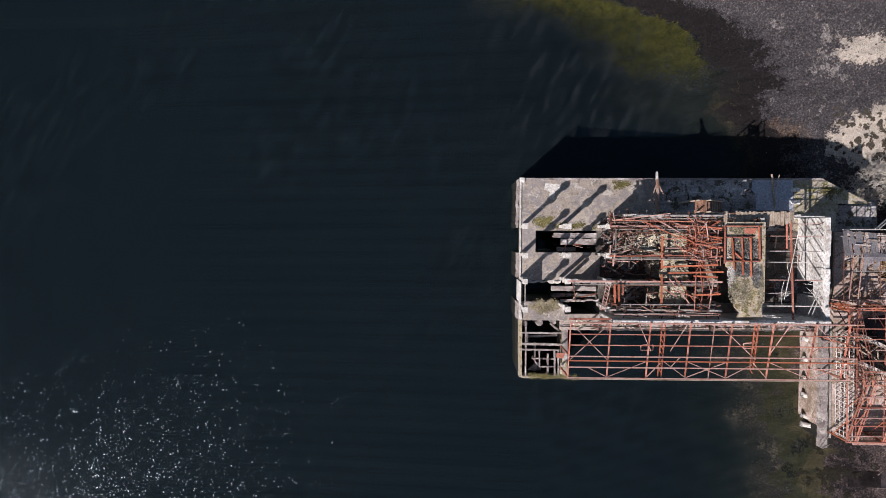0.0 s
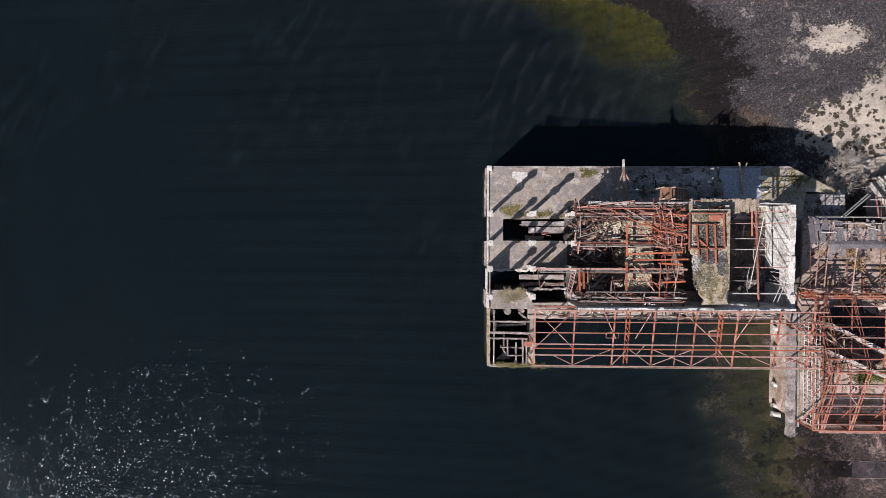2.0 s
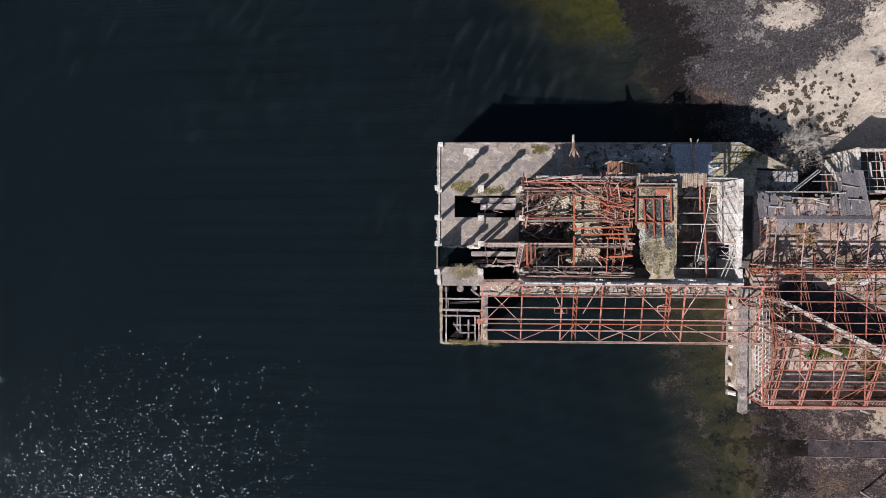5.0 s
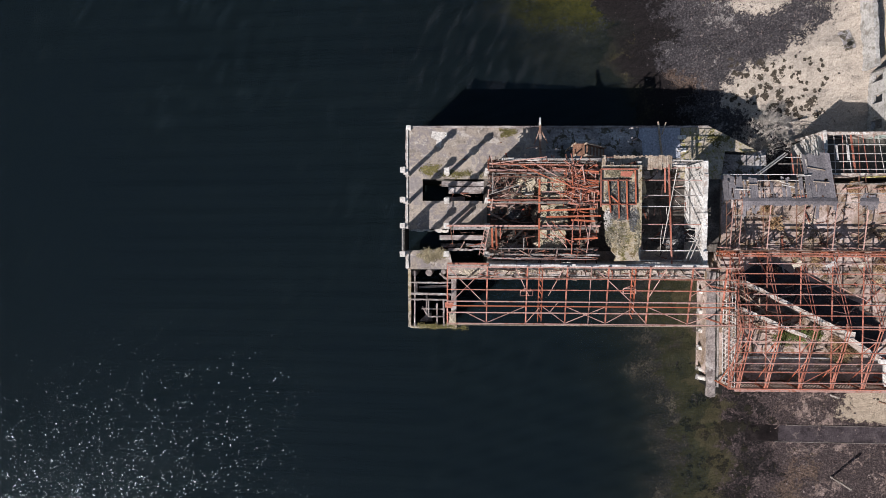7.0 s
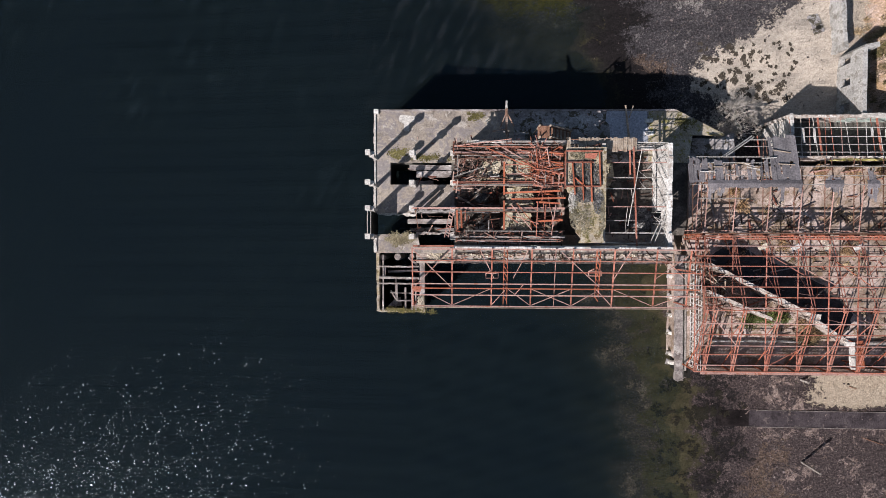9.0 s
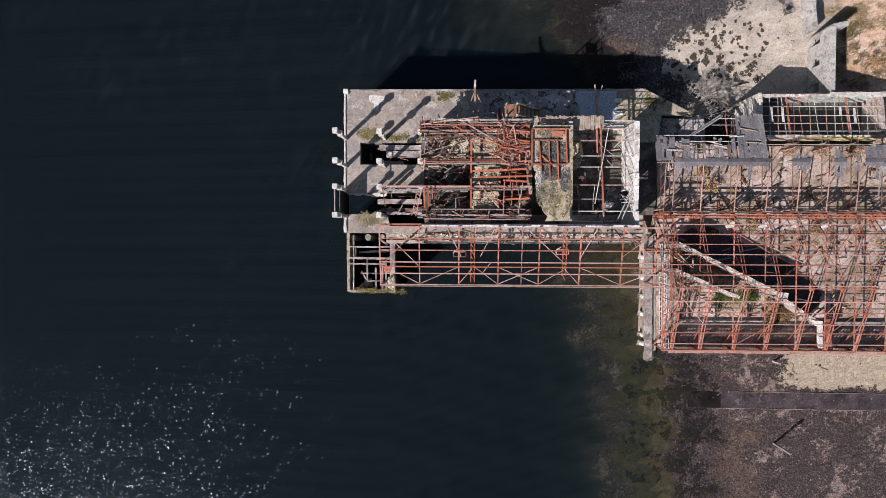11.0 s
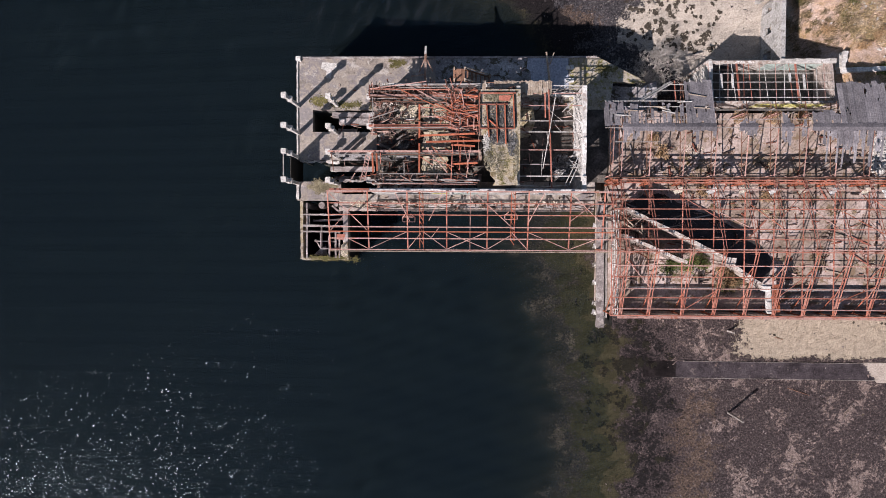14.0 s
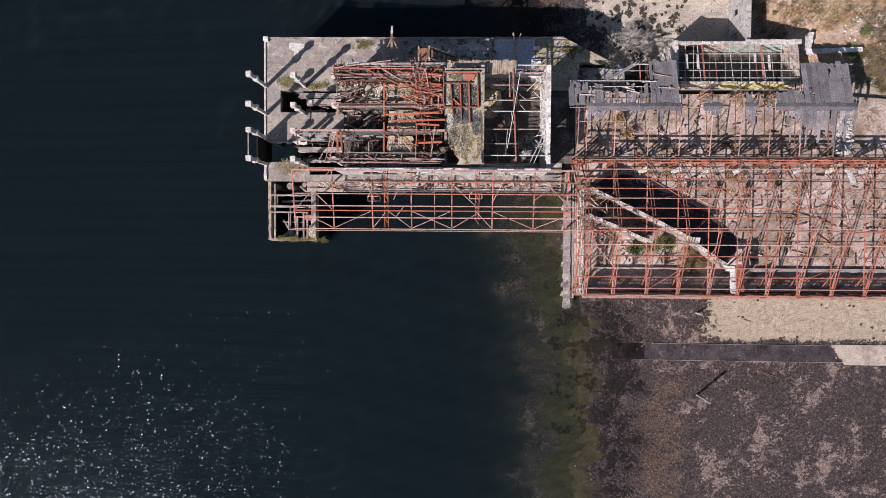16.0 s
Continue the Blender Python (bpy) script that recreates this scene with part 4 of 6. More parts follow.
for (x0, x1, y0, y1, n, size) in ((11.9, 13.9, -6.3, -3.4, 80, 0.07), (6.4, 11.0, -3.9, -3.1, 9, 0.04), (6.3, 9.4, -5.9, -5.4, 8, 0.04), (12.0, 13.8, -9.3, -6.5, 18, 0.045), (6.5, 13.9, -10.4, -9.7, 20, 0.035)):
    for k in range(n):
        x, y = rr.uniform(x0, x1), rr.uniform(y0, y1)
        t, l = rr.choice((0, 0, 0, 0, 1.57, rr.uniform(0, 3.14))) + rr.uniform(-0.15, 0.15), rr.uniform(0.5, 2.2)
        z = rr.uniform(7.3, 8.15)
        pts, p = [], Vector((x, y, z))
        for j in range(4):
            p.x, p.y = min(max(p.x, 6.2), 14.1), min(max(p.y, -10.4), -3.15)
            pts.append(p.copy())
            t += rr.uniform(-0.12, 0.12)
            p += Vector((math.cos(t), math.sin(t), rr.uniform(-0.2, 0.14))) * (l / 3)
        part("rod", Geo().tube(pts, [size * rr.uniform(0.4, 0.8)] * 4, 5), (RED, ORANGE, PINK, ORANGE, RED, RED, GREY, ORANGE)[k % 8] if x > 9.7 else (RUST, GREY, PINK, RUST, GREY, RED, PALE, RUST)[k % 8], steel)
for k, (x0, x1, y0, y1) in enumerate(((10.1, 12.0, -5.98, -4.24), (10.15, 12.1, -7.86, -6.22), (10.1, 11.9, -9.63, -8.1), (8.25, 9.6, -5.9, -4.3))):
    edge = [(x0 + (x1 - x0) * j / 5, y0 + rr.uniform(0, 0.14)) for j in range(6)] + [(x1 + rr.uniform(-0.2, 0.15), y0 + (y1 - y0) * j / 5) for j in range(1, 5)]
    edge += [(x1 - (x1 - x0) * j / 5, y1 - rr.uniform(0, 0.14)) for j in range(6)] + [(x0 + rr.uniform(-0.15, 0.25), y1 - (y1 - y0) * j / 5) for j in range(1, 5)]
    solid("fallen_slab", Geo().prism(edge, 6.98, 7.12), TAN, "tan roof slab sagging between the hall beams", "roof slab", "fallen roof slabs")
    heap("rubble", (x0 + x1) / 2, (y0 + y1) / 2, (x1 - x0) * 0.52, (y1 - y0) * 0.46, 7.1, 0.08, 420, 0.05, RUBBLE, "crumbled masonry on a fallen roof slab", 80 + k)
for x, y in ((9.9, -5.98), (9.9, -7.85), (9.9, -3.82), (12.18, -7.85), (12.18, -5.98), (9.9, -9.92), (12.18, -9.92)):
    part("post", Geo().joist((x, y, DECK), (x, y, 7.6), 0.2, 0.2, 0.03), RED, steel)
for k, (x0, x1, y0, y1) in enumerate(((6.4, 9.6, -6.9, -6.2), (6.6, 9.4, -5.6, -4.6), (10.2, 13.5, -5.5, -4.2), (6.5, 9.0, -9.6, -8.4), (10.2, 14.0, -9.6, -8.2))):
    # fallen roof planks
    for j in range(9):
        x, y, t = rr.uniform(x0, x1), rr.uniform(y0, y1), rr.uniform(-0.5, 0.9)
        l = rr.uniform(0.6, 1.6)
        z = 4.62 + rr.uniform(0, 0.5)
        solid("fallen_plank", Geo().bar((x, y, z), (x + l * math.cos(t), y + l * math.sin(t), 4.36), 0.14, 0.05), (WOOD, GREY, PALE)[j % 3], "fallen weathered plank among the rubble", "plank", "fallen planks")
for k, (cx, cy, rx, ry, h, m) in enumerate(((8.9, -5.1, 0.9, 0.75, 0.8, RUBBLE), (11.1, -5.1, 1.2, 0.95, 0.7, RUBBLE), (11.0, -7.0, 1.2, 0.8, 0.9, RUBBLE), (8.8, -6.9, 0.8, 0.5, 0.25, ASH), (11.1, -8.9, 1.3, 0.8, 1.9, RUBBLE), (8.4, -9.35, 1.0, 0.2, 0.3, PALE), (9.2, -10.2, 2.6, 0.25, 0.3, PALE), (13.2, -5.2, 0.8, 1.2, 0.3, ASH), (13.0, -10.1, 1.1, 0.3, 0.3, ASH), (20.8, -8.6, 0.9, 1.0, 0.35, ASH), (6.9, -4.6, 0.6, 0.5, 0.4, ASH), (7.0, -6.6, 0.6, 0.5, 0.3, ASH), (13.1, -7.6, 0.8, 0.9, 0.2, ASH), (8.6, -3.6, 1.9, 0.3, 0.3, PALE))):
    heap("rubble", cx, cy, rx, ry, DECK, h, int(1900 * rx * ry) + 160, 0.06, m, "heap of fallen masonry on the hall floor", 40 + k)

# timber jib over the north edge
JIBWOOD = surface("reddish_timber", [(0.16, 0.085, 0.06), (0.30, 0.18, 0.13), (0.44, 0.33, 0.28)], 1.5, 12, 0.9, vary=0.2)
jib = thing("timber_jib", (10.15, -2.7, 4.6), "reddish-brown timber jib with braces and a pale tip", "jib")
part("arm", Geo().rough((10.2, -3.1, 6.3), (10.2, -0.25, 5.8), 0.15, 0.16, 0.02, 0.4, rr), JIBWOOD, jib)
part("tip", Geo().rough((10.2, -0.25, 5.8), (10.2, 0.35, 5.7), 0.14, 0.15, 0.02, 0.3, rr), PALE, jib, "bleached pale tip")
for p, q in (((9.72, -1.75, 6.0), (10.15, -0.6, 5.85)), ((10.75, -1.6, 6.0), (10.25, -0.6, 5.85)), ((9.15, -2.0, 6.1), (10.2, -1.85, 6.1))):
    part("brace", Geo().bar(p, q, 0.08), JIBWOOD, jib)

# timber stair on the north side
stair = thing("timber_stair", (13.2, -2.35, DECK), "brown timber stair with a boarded landing", "stair")
for k in range(6):
    part("plank", Geo().bar((12.37 + 0.145 * k, -2.78, 7.72), (12.37 + 0.145 * k, -1.9, 7.72), 0.13, 0.05), BROWN, stair)
for k in range(11):
    z = 7.6 - 0.19 * k
    part("tread", Geo().bar((13.35 + 0.165 * k, -2.7, z), (13.35 + 0.165 * k, -2.02, z), 0.12, 0.04), WOOD if k % 2 else BROWN, stair)
for y in (-2.78, -1.95):
    part("stringer", Geo().bar((13.2, y, 7.66), (15.1, y, 5.55), 0.06, 0.22), BROWN, stair)
    part("handrail", Geo().bar((13.2, y, 8.3), (15.1, y, 6.2), 0.06), WOOD, stair)
    for x, z in ((12.4, 7.7), (13.15, 7.7), (15.05, 5.6)):
        part("post", Geo().bar((x, y, DECK), (x, y, z + 0.6), 0.09), WOOD, stair)

# steel frame on the slab, beams across the open room
frame_ob = thing("roof_frame", (15.5, -5.3, 8.24), "bright orange steel frame lying on the slab", "steel frame")
for a, b, c, d in ((14.2, -3.8, 16.8, -3.8), (14.2, -4.6, 16.2, -4.6), (14.7, -4.6, 14.9, -6.9), (15.4, -4.5, 15.5, -7.3), (16.0, -4.5, 16.1, -7.4), (16.6, -3.8, 16.7, -6.3), (14.2, -6.3, 16.7, -6.3), (14.9, -5.7, 15.6, -6.3), (14.2, -3.8, 14.2, -6.5)):
    part("beam", Geo().joist((a, b, 8.37), (c, d, 8.37), 0.13, 0.2, 0.025), ORANGE if a > 14.5 else RED, frame_ob)
part("plate", Geo().prism([(15.6, -3.95), (16.5, -3.95), (16.3, -4.35), (15.6, -4.3)], 8.3, 8.34), RED, frame_ob)
for k, (a, b, c, d) in enumerate(((17.1, -4.5, 21.7, -4.5), (17.1, -5.6, 21.7, -5.6), (17.1, -6.4, 21.7, -6.4), (17.1, -7.7, 21.7, -7.7), (17.1, -8.7, 19.6, -8.7), (17.1, -9.6, 21.7, -9.6), (17.1, -3.65, 21.7, -3.6))):
    z = 7.5 if k != 4 else 7.15
    solid("room_beam", Geo().joist((a, b, z), (c, d, z), 0.085 + 0.03 * (k % 2), 0.14, 0.02), (PINK, GREY, PALE)[k % 3], "faded steel beam spanning the open room", "beam", "beams over the open room")
solid("girder", Geo().joist((19.2, -3.4, 7.68), (19.5, -10.55, 7.68), 0.15, 0.2, 0.03), RED, "rust-red girder across the open room", "girder")
solid("girder", Geo().joist((18.95, -3.6, 7.62), (19.0, -5.4, 7.6), 0.12, 0.18, 0.03), RED, "rust-red girder end over the open room", "girder")
for p, q in (((19.7, -3.7, 7.95), (18.85, -9.1, 7.66)), ((20.4, -10.3, 7.85), (21.7, -7.5, 7.6)), ((20.7, -10.3, 7.85), (21.7, -8.0, 7.6)), ((20.2, -5.0, 7.68), (21.7, -3.4, 7.62)), ((17.2, -10.3, 7.7), (20.6, -10.3, 7.7))):
    solid("loose_pole", Geo().tube([p, ((p[0] + q[0]) / 2, (p[1] + q[1]) / 2 - 0.06, (p[2] + q[2]) / 2), q], [0.03, 0.035, 0.03], 6), PALE, "pale pole leaning across the open room", "pole", "loose poles")

solid("floor_patch", Geo().prism([(17.2, -4.0), (18.5, -3.9), (18.7, -5.1), (18.3, -6.2), (17.2, -6.4)], DECK + 0.002, DECK + 0.05), TAN, "tan screed left on the floor of the open room", "floor patch", kind="structure")
rr = random.Random(31)
for k in range(24):
    y, z = rr.uniform(-10.2, -3.5), rr.uniform(7.3, 7.9)
    dx, dy = rr.uniform(0.2, 0.9), rr.uniform(-1.2, 1.2)
    w = rr.uniform(0.012, 0.028)
    solid("torn_lath", Geo().tube([(21.66, y, z), (21.66 - 0.55 * dx, y + 0.35 * dy, z - 0.1), (21.66 - dx, y + dy, z - rr.uniform(0.4, 1.4))], [w, w, w * 0.7], 4), (WHITE, PALE)[k % 2], "torn white lath hanging from the end wall", "lath", "torn laths")

# ---- steel roof over the dock arm ----
ARM_X = (3.3, 6.17, 9.04, 11.9, 14.85, 17.8, 20.8, 23.2)
ARM_Y = ((-10.79, 8.4, PINK, 0.16), (-11.63, 8.2, RED, 0.11), (-12.46, 7.97, RED, 0.11), (-13.33, 7.75, PINK, 0.13), (-13.67, 7.66, ORANGE, 0.13), (-14.17, 7.55, PINK, 0.13), (-15.0, 7.35, PINK, 0.12))
zarm = lambda y: 8.4 + (y + 10.79) * (1.05 / 4.21)
arm = thing("dock_roof_frame", (13, -13, 3.9), "faded red steel roof frame over the dock basin", "roof frame")
for y, z, m, s in ARM_Y:
    part("purlin", Geo().joist((3.25, y, z + 0.1), (24.0, y - 0.03, z + 0.1), s, s * 1.2, 0.02), m, arm)
part("edge_beam", Geo().joist((3.25, -15.12, 7.28), (24.0, -15.15, 7.28), 0.09, 0.3, 0.02), WOOD, arm)
for x in ARM_X:
    part("rafter", Geo().joist((x, -10.7, 8.36), (x, -15.05, 7.28), 0.14, 0.18, 0.02), RED, arm)
part("rafter", Geo().joist((13.6, -10.7, 8.36), (13.6, -15.05, 7.28), 0.08, 0.12, 0.02), PINK, arm)
for a, b, c, d in ((3.3, -10.8, 6.1, -13.6), (3.4, -13.6, 6.1, -10.8), (4.7, -14.2, 6.17, -14.95), (6.17, -14.95, 9.04, -13.67), (9.04, -14.95, 10.0, -13.8), (10.2, -13.7, 11.9, -14.95), (11.9, -14.95, 14.85, -13.67), (11.9, -13.7, 14.85, -14.95), (14.85, -14.95, 16.6, -13.9), (16.6, -13.7, 17.8, -14.95), (17.8, -13.7, 20.8, -14.95), (20.8, -14.95, 23.2, -14.0), (14.0, -11.0, 16.8, -13.5), (17.8, -13.0, 18.9, -10.9), (20.8, -10.9, 22.9, -12.9), (20.8, -12.9, 23.0, -11.2), (8.2, -10.9, 9.2, -12.9), (10.6, -12.9, 11.6, -10.9), (10.7, -14.2, 11.4, -13.3)):
    part("brace", Geo().angle((a, b, zarm(b) + 0.02), (c, d, zarm(d) + 0.02), 0.085), PINK, arm)
for x, y1 in ((10.05, -14.9), (16.7, -14.3)):
    # lattice girders hanging from the roof
    for dx in (-0.13, 0.13):
        part("girder_flange", Geo().joist((x + dx, -10.6, 8.15), (x + dx, y1, zarm(y1) - 0.12), 0.1, 0.16, 0.02), ORANGE, arm, "orange lattice girder")
    for k in range(9):
        y = -10.7 - k * 0.44
        part("lacing", Geo().bar((x - 0.13, y, zarm(y) - 0.18), (x + 0.13, y - 0.4, zarm(y - 0.4) - 0.18), 0.05), ORANGE, arm)
for x, y in ((3.35, -15.0), (23.6, -15.0), (3.35, -13.3), (23.6, -12.4)):
    part("post", Geo().joist((x, y, 3.9), (x, y, zarm(y) - 0.1), 0.18, 0.18, 0.02), RED, arm)
for k, (x, y) in enumerate(((9.1, -12.6), (16.6, -12.4))):
    b = thing("hanging_cradle", (x, y, 7.2), "small steel cradle hung under the dock roof", "cradle")
    for p, q in (((x - 0.45, y, 7.3), (x + 0.45, y, 7.3)), ((x - 0.45, y - 0.35, 7.3), (x + 0.45, y - 0.35, 7.3)), ((x - 0.45, y, 7.3), (x - 0.45, y - 0.35, 7.3)), ((x + 0.45, y, 7.3), (x + 0.45, y - 0.35, 7.3)), ((x - 0.4, y, 7.3), (x - 0.2, y + 0.2, 7.95)), ((x + 0.4, y, 7.3), (x + 0.2, y + 0.2, 7.95))):
        part("bar", Geo().bar(p, q, 0.06), PINK, b)

# debris and rods along the ledge
rr = random.Random(8)
for k in range(22):
    x, y = rr.uniform(5.5, 22.5), rr.uniform(-11.9, -10.95)
    t, l = rr.uniform(-0.8, 0.8), rr.uniform(0.4, 1.6)
    z = 4.34 if y > -11.2 else 4.08
    solid("fallen_rod", Geo().tube([(x, y, z), (x + l * math.cos(t) / 2, y + l * math.sin(t) / 4, z + 0.06), (x + l * math.cos(t), y + l * math.sin(t) / 2, z)], [0.03, 0.035, 0.03], 5), (GREY, RED, WOOD)[k % 3], "fallen rusty rod lying on the ledge", "rod", "fallen rods")
heap("rubble", 9.5, -11.3, 3.0, 0.2, 4.08, 0.12, 150, 0.07, RUBBLE, "crumbled masonry along the ledge", 61)
heap("rubble", 17.5, -11.3, 4.5, 0.2, 4.08, 0.12, 200, 0.07, RUBBLE, "crumbled masonry along the ledge", 62)
heap("rubble", 5.0, -11.4, 0.9, 0.3, 4.08, 0.1, 120, 0.07, RUBBLE, "crumbled masonry on the slab edge", 63)
moss("moss", 2.1, -10.2, 1.5, 0.42, DECK, 1100, DRYMOSS, "dry moss on the concrete slab", 64)
moss("moss", 1.75, -3.5, 0.7, 0.3, DECK, 300, MOSS, "olive moss on the pier deck", 65)
moss("moss", 4.1, -3.75, 1.5, 0.16, DECK, 300, MOSS, "olive moss on the pier deck", 66)
moss("moss", 7.9, -0.5, 0.5, 0.35, DECK, 260, MOSS, "olive moss on the pier deck", 67)
moss("moss", 24.2, -1.0, 0.9, 0.4, DECK, 260, MOSS, "yellow moss on the deck corner", 68)
for k, (x0, x1, y0, y1, z0, z1, n) in enumerate(((6.3, 9.8, -10.4, -3.2, 4.4, 4.9, 260), (9.9, 14.2, -10.4, -3.2, 4.4, 4.9, 140), (6.2, 9.9, -4.2, -3.1, 7.0, 7.8, 420), (9.9, 12.0, -3.9, -3.1, 7.3, 7.9, 90), (11.9, 14.1, -6.4, -3.2, 7.3, 8.1, 130), (6.3, 14.1, -10.4, -9.5, 7.2, 8.0, 110), (6.2, 9.0, -6.5, -4.2, 7.0, 7.8, 60))):
    wreckage("wreckage", x0, x1, y0, y1, z0, z1, n, 0.055, "tangled bars and laths of the fallen hall roof" if z1 > 6 else "broken laths and bars strewn over the hall floor", 400 + k)
wreckage("wreckage", 17.2, 21.9, -10.3, -3.2, 4.35, 4.6, 120, 0.06, "broken laths on the floor of the open room", 410, 0.9)
wreckage("wreckage", 5.6, 23.3, -11.95, -10.9, 4.08, 4.4, 150, 0.05, "broken laths and scraps along the ledge", 411, 0.8)
wreckage("wreckage", 14.4, 17.0, -6.4, -3.3, 7.9, 8.2, 90, 0.06, "loose laths under the orange frame", 412, 0.8)
wreckage("wreckage", 10.5, 17.9, -2.8, -0.2, 4.33, 4.4, 14, 0.06, "scattered laths on the pier deck", 413, 0.6)
wreckage("wreckage", 0.3, 10.3, -3.9, -0.2, 4.32, 4.34, 7, 0.03, "small scraps on the pier deck", 414, 0.3)
wreckage("wreckage", 3.0, 6.3, -9.6, -8.2, 3.85, 4.2, 10, 0.05, "fallen laths and bars across the seaward slot", 415, 1.4)
wreckage("wreckage", 2.6, 6.05, -5.7, -4.3, 3.9, 4.2, 5, 0.05, "fallen laths and bars across the seaward slot", 416, 1.2)
rr = random.Random(37)
BEAM_Y = (-3.62, -4.5, -5.6, -6.4, -7.7, -9.6)
for a, b in zip(BEAM_Y, BEAM_Y[1:]):
    # slack cables over the open room
    x, dx = rr.uniform(17.6, 20.0), rr.uniform(-0.3, 1.4)
    solid("slack_cable", Geo().tube([(x, a, 7.58), (x + dx * 0.3, a * 0.65 + b * 0.35, 7.35), (x + dx * 0.7, a * 0.3 + b * 0.7, 7.36), (x + dx, b, 7.58)], [0.016] * 4, 5), PALE, "slack pale cable hanging between two room beams", "cable", "slack cables")

# ---- mooring annex at the south-west corner ----
rr = random.Random(3)
annex = thing("mooring_annex", (2.2, -13.6, -3), "ruined concrete mooring frame rising from the water", "concrete frame")
for p, q, w, h in (
    ((0.2, -11.25, 0.4), (0.22, -15.9, 0.4), 0.22, 6.6), ((0.25, -15.88, 0.4), (4.0, -15.88, 0.4), 0.2, 6.6), ((3.74, -15.8, 0.4), (3.74, -11.3, 0.4), 0.36, 6.6),
):
    part("wall", Geo().rough((p[0], p[1], 3.2), (q[0], q[1], 3.2), w, 1.0, 0.03, 0.3, rr), MOSSY, annex)
    part("tidal_foot", Geo().rough((p[0], p[1], -0.1), (q[0], q[1], -0.1), w - 0.03, 5.6, 0.02, 0.3, rr), TIDE_SHADE, annex, "foot black with weed")
for p, q, w in (
    ((0.3, -12.33, 3.65), (3.5, -12.33, 3.65), 0.12), ((0.3, -13.22, 3.65), (3.5, -13.26, 3.65), 0.17), ((0.3, -13.68, 3.65), (3.3, -13.7, 3.65), 0.11), ((0.62, -11.4, 3.6), (0.62, -15.8, 3.6), 0.1),
    ((2.92, -13.7, 3.65), (2.95, -15.8, 3.65), 0.12), ((3.22, -13.7, 3.65), (3.25, -15.8, 3.65), 0.1), ((1.72, -13.77, 3.6), (1.73, -15.06, 3.6), 0.09), ((1.7, -15.06, 3.6), (2.9, -15.05, 3.6), 0.09), ((2.4, -14.0, 3.55), (2.41, -15.8, 3.5), 0.13),
    ((1.15, -14.45, 3.3), (2.9, -14.5, 3.3), 0.1), ((1.2, -14.3, 3.2), (1.6, -15.0, 3.2), 0.09), ((0.75, -12.3, 3.5), (0.75, -13.1, 3.5), 0.12), ((2.6, -11.6, 3.4), (3.3, -12.2, 3.4), 0.14), ((0.9, -12.8, 2.6), (3.3, -12.7, 2.6), 0.16), ((1.5, -13.3, 2.4), (1.5, -15.7, 2.4), 0.14),
):
    part("beam", Geo().rough(p, q, w, 0.2, 0.016, 0.3, rr), CONCRETE, annex)
part("broken_slab", Geo().prism([(0.9, -15.6), (2.0, -15.6), (1.9, -14.9), (1.5, -15.0)], 2.4, 2.6), CONCRETE, annex)
part("wall_cap", Geo().rough((3.74, -11.3, 3.74), (3.76, -14.5, 3.74), 0.4, 0.1, 0.02, 0.4, rr), CONCRETE, annex, "bare pale wall top")
part("plate", Geo().prism([(3.05, -13.9), (3.75, -13.9), (3.6, -14.35), (3.05, -14.3)], 3.78, 3.82), RED, annex)
moss("moss", 2.2, -15.85, 1.8, 0.14, 3.7, 420, MOSS, "dry moss on the annex wall", 71)
heap("rubble", 3.6, -15.2, 0.3, 0.5, 3.66, 0.08, 140, 0.06, RUBBLE, "crumbled concrete on the annex corner", 72)
for x, y, r in ((1.75, -11.55, 0.3), (0.55, -11.6, 0.26), (2.9, -11.5, 0.22)):
    solid("pile", Geo().tube([(x, y, -3), (x, y, 3.2), (x, y, 3.45)], [r, r, r * 0.85], 14), CONCRETE, "round concrete pile beside the pier", "pile", "round piles")

# ---- east quay ----
quay = thing("quay_wall", (23.9, -16, -3), "worn concrete quay wall with fender blocks", "quay", kind="structure")
part("body", Geo().rough((23.85, -11.25, 4.12), (23.9, -21.1, 4.12), 0.5, 0.56, 0.035, 0.3, rr), CONCRETE, quay)
part("gutter", Geo().rough((24.15, -11.3, 4.05), (24.2, -21.0, 4.05), 0.16, 0.5, 0.02, 0.3, rr), DARK, quay, "dark sunken gutter")
part("under_wall", Geo().box(24.7, -21.0, -2, 24.95, -11.3, 3.83), TIDE_SHADE, quay)
part("coping", Geo().rough((24.28, -11.3, 4.42), (24.33, -20.3, 4.42), 0.1, 0.12, 0.02, 0.3, rr), GREY, quay)
for y in (-13.2, -14.86, -16.43, -17.93, -19.67, -20.39):
    stub = part("fender", Geo().tube([(24.75, y, 1.25), (24.45, y + 0.03, 1.1), (24.2, y + rr.uniform(0, 0.12), 1.0)], [0.2, 0.2, 0.18], 10), PALE, quay, "stubby round concrete fender")
    part("weed_cap", Geo().rough((24.24, y + 0.05, 1.0), (24.05, y + 0.1, 0.92), 0.36, 0.34, 0.07, 0.12, rr), DIM, stub, "crumbled weedy end")
for p, q in (((23.6, -21.0, 4.5), (24.2, -20.2, 4.5)), ((23.5, -20.6, 4.5), (24.0, -20.1, 4.5)), ((23.7, -21.15, 4.5), (24.3, -20.8, 4.5))):
    solid("fallen_rod", Geo().tube([p, q], [0.03, 0.03], 5), GREY, "rusty rod lying on the quay", "rod", "fallen rods")

# ---- long shed: base, floor, walls ----
SHED_E = 54.0
base = thing("floor", (38, -12, -2), "pinkish concrete shed floor strewn with debris", "floor", kind="structure")
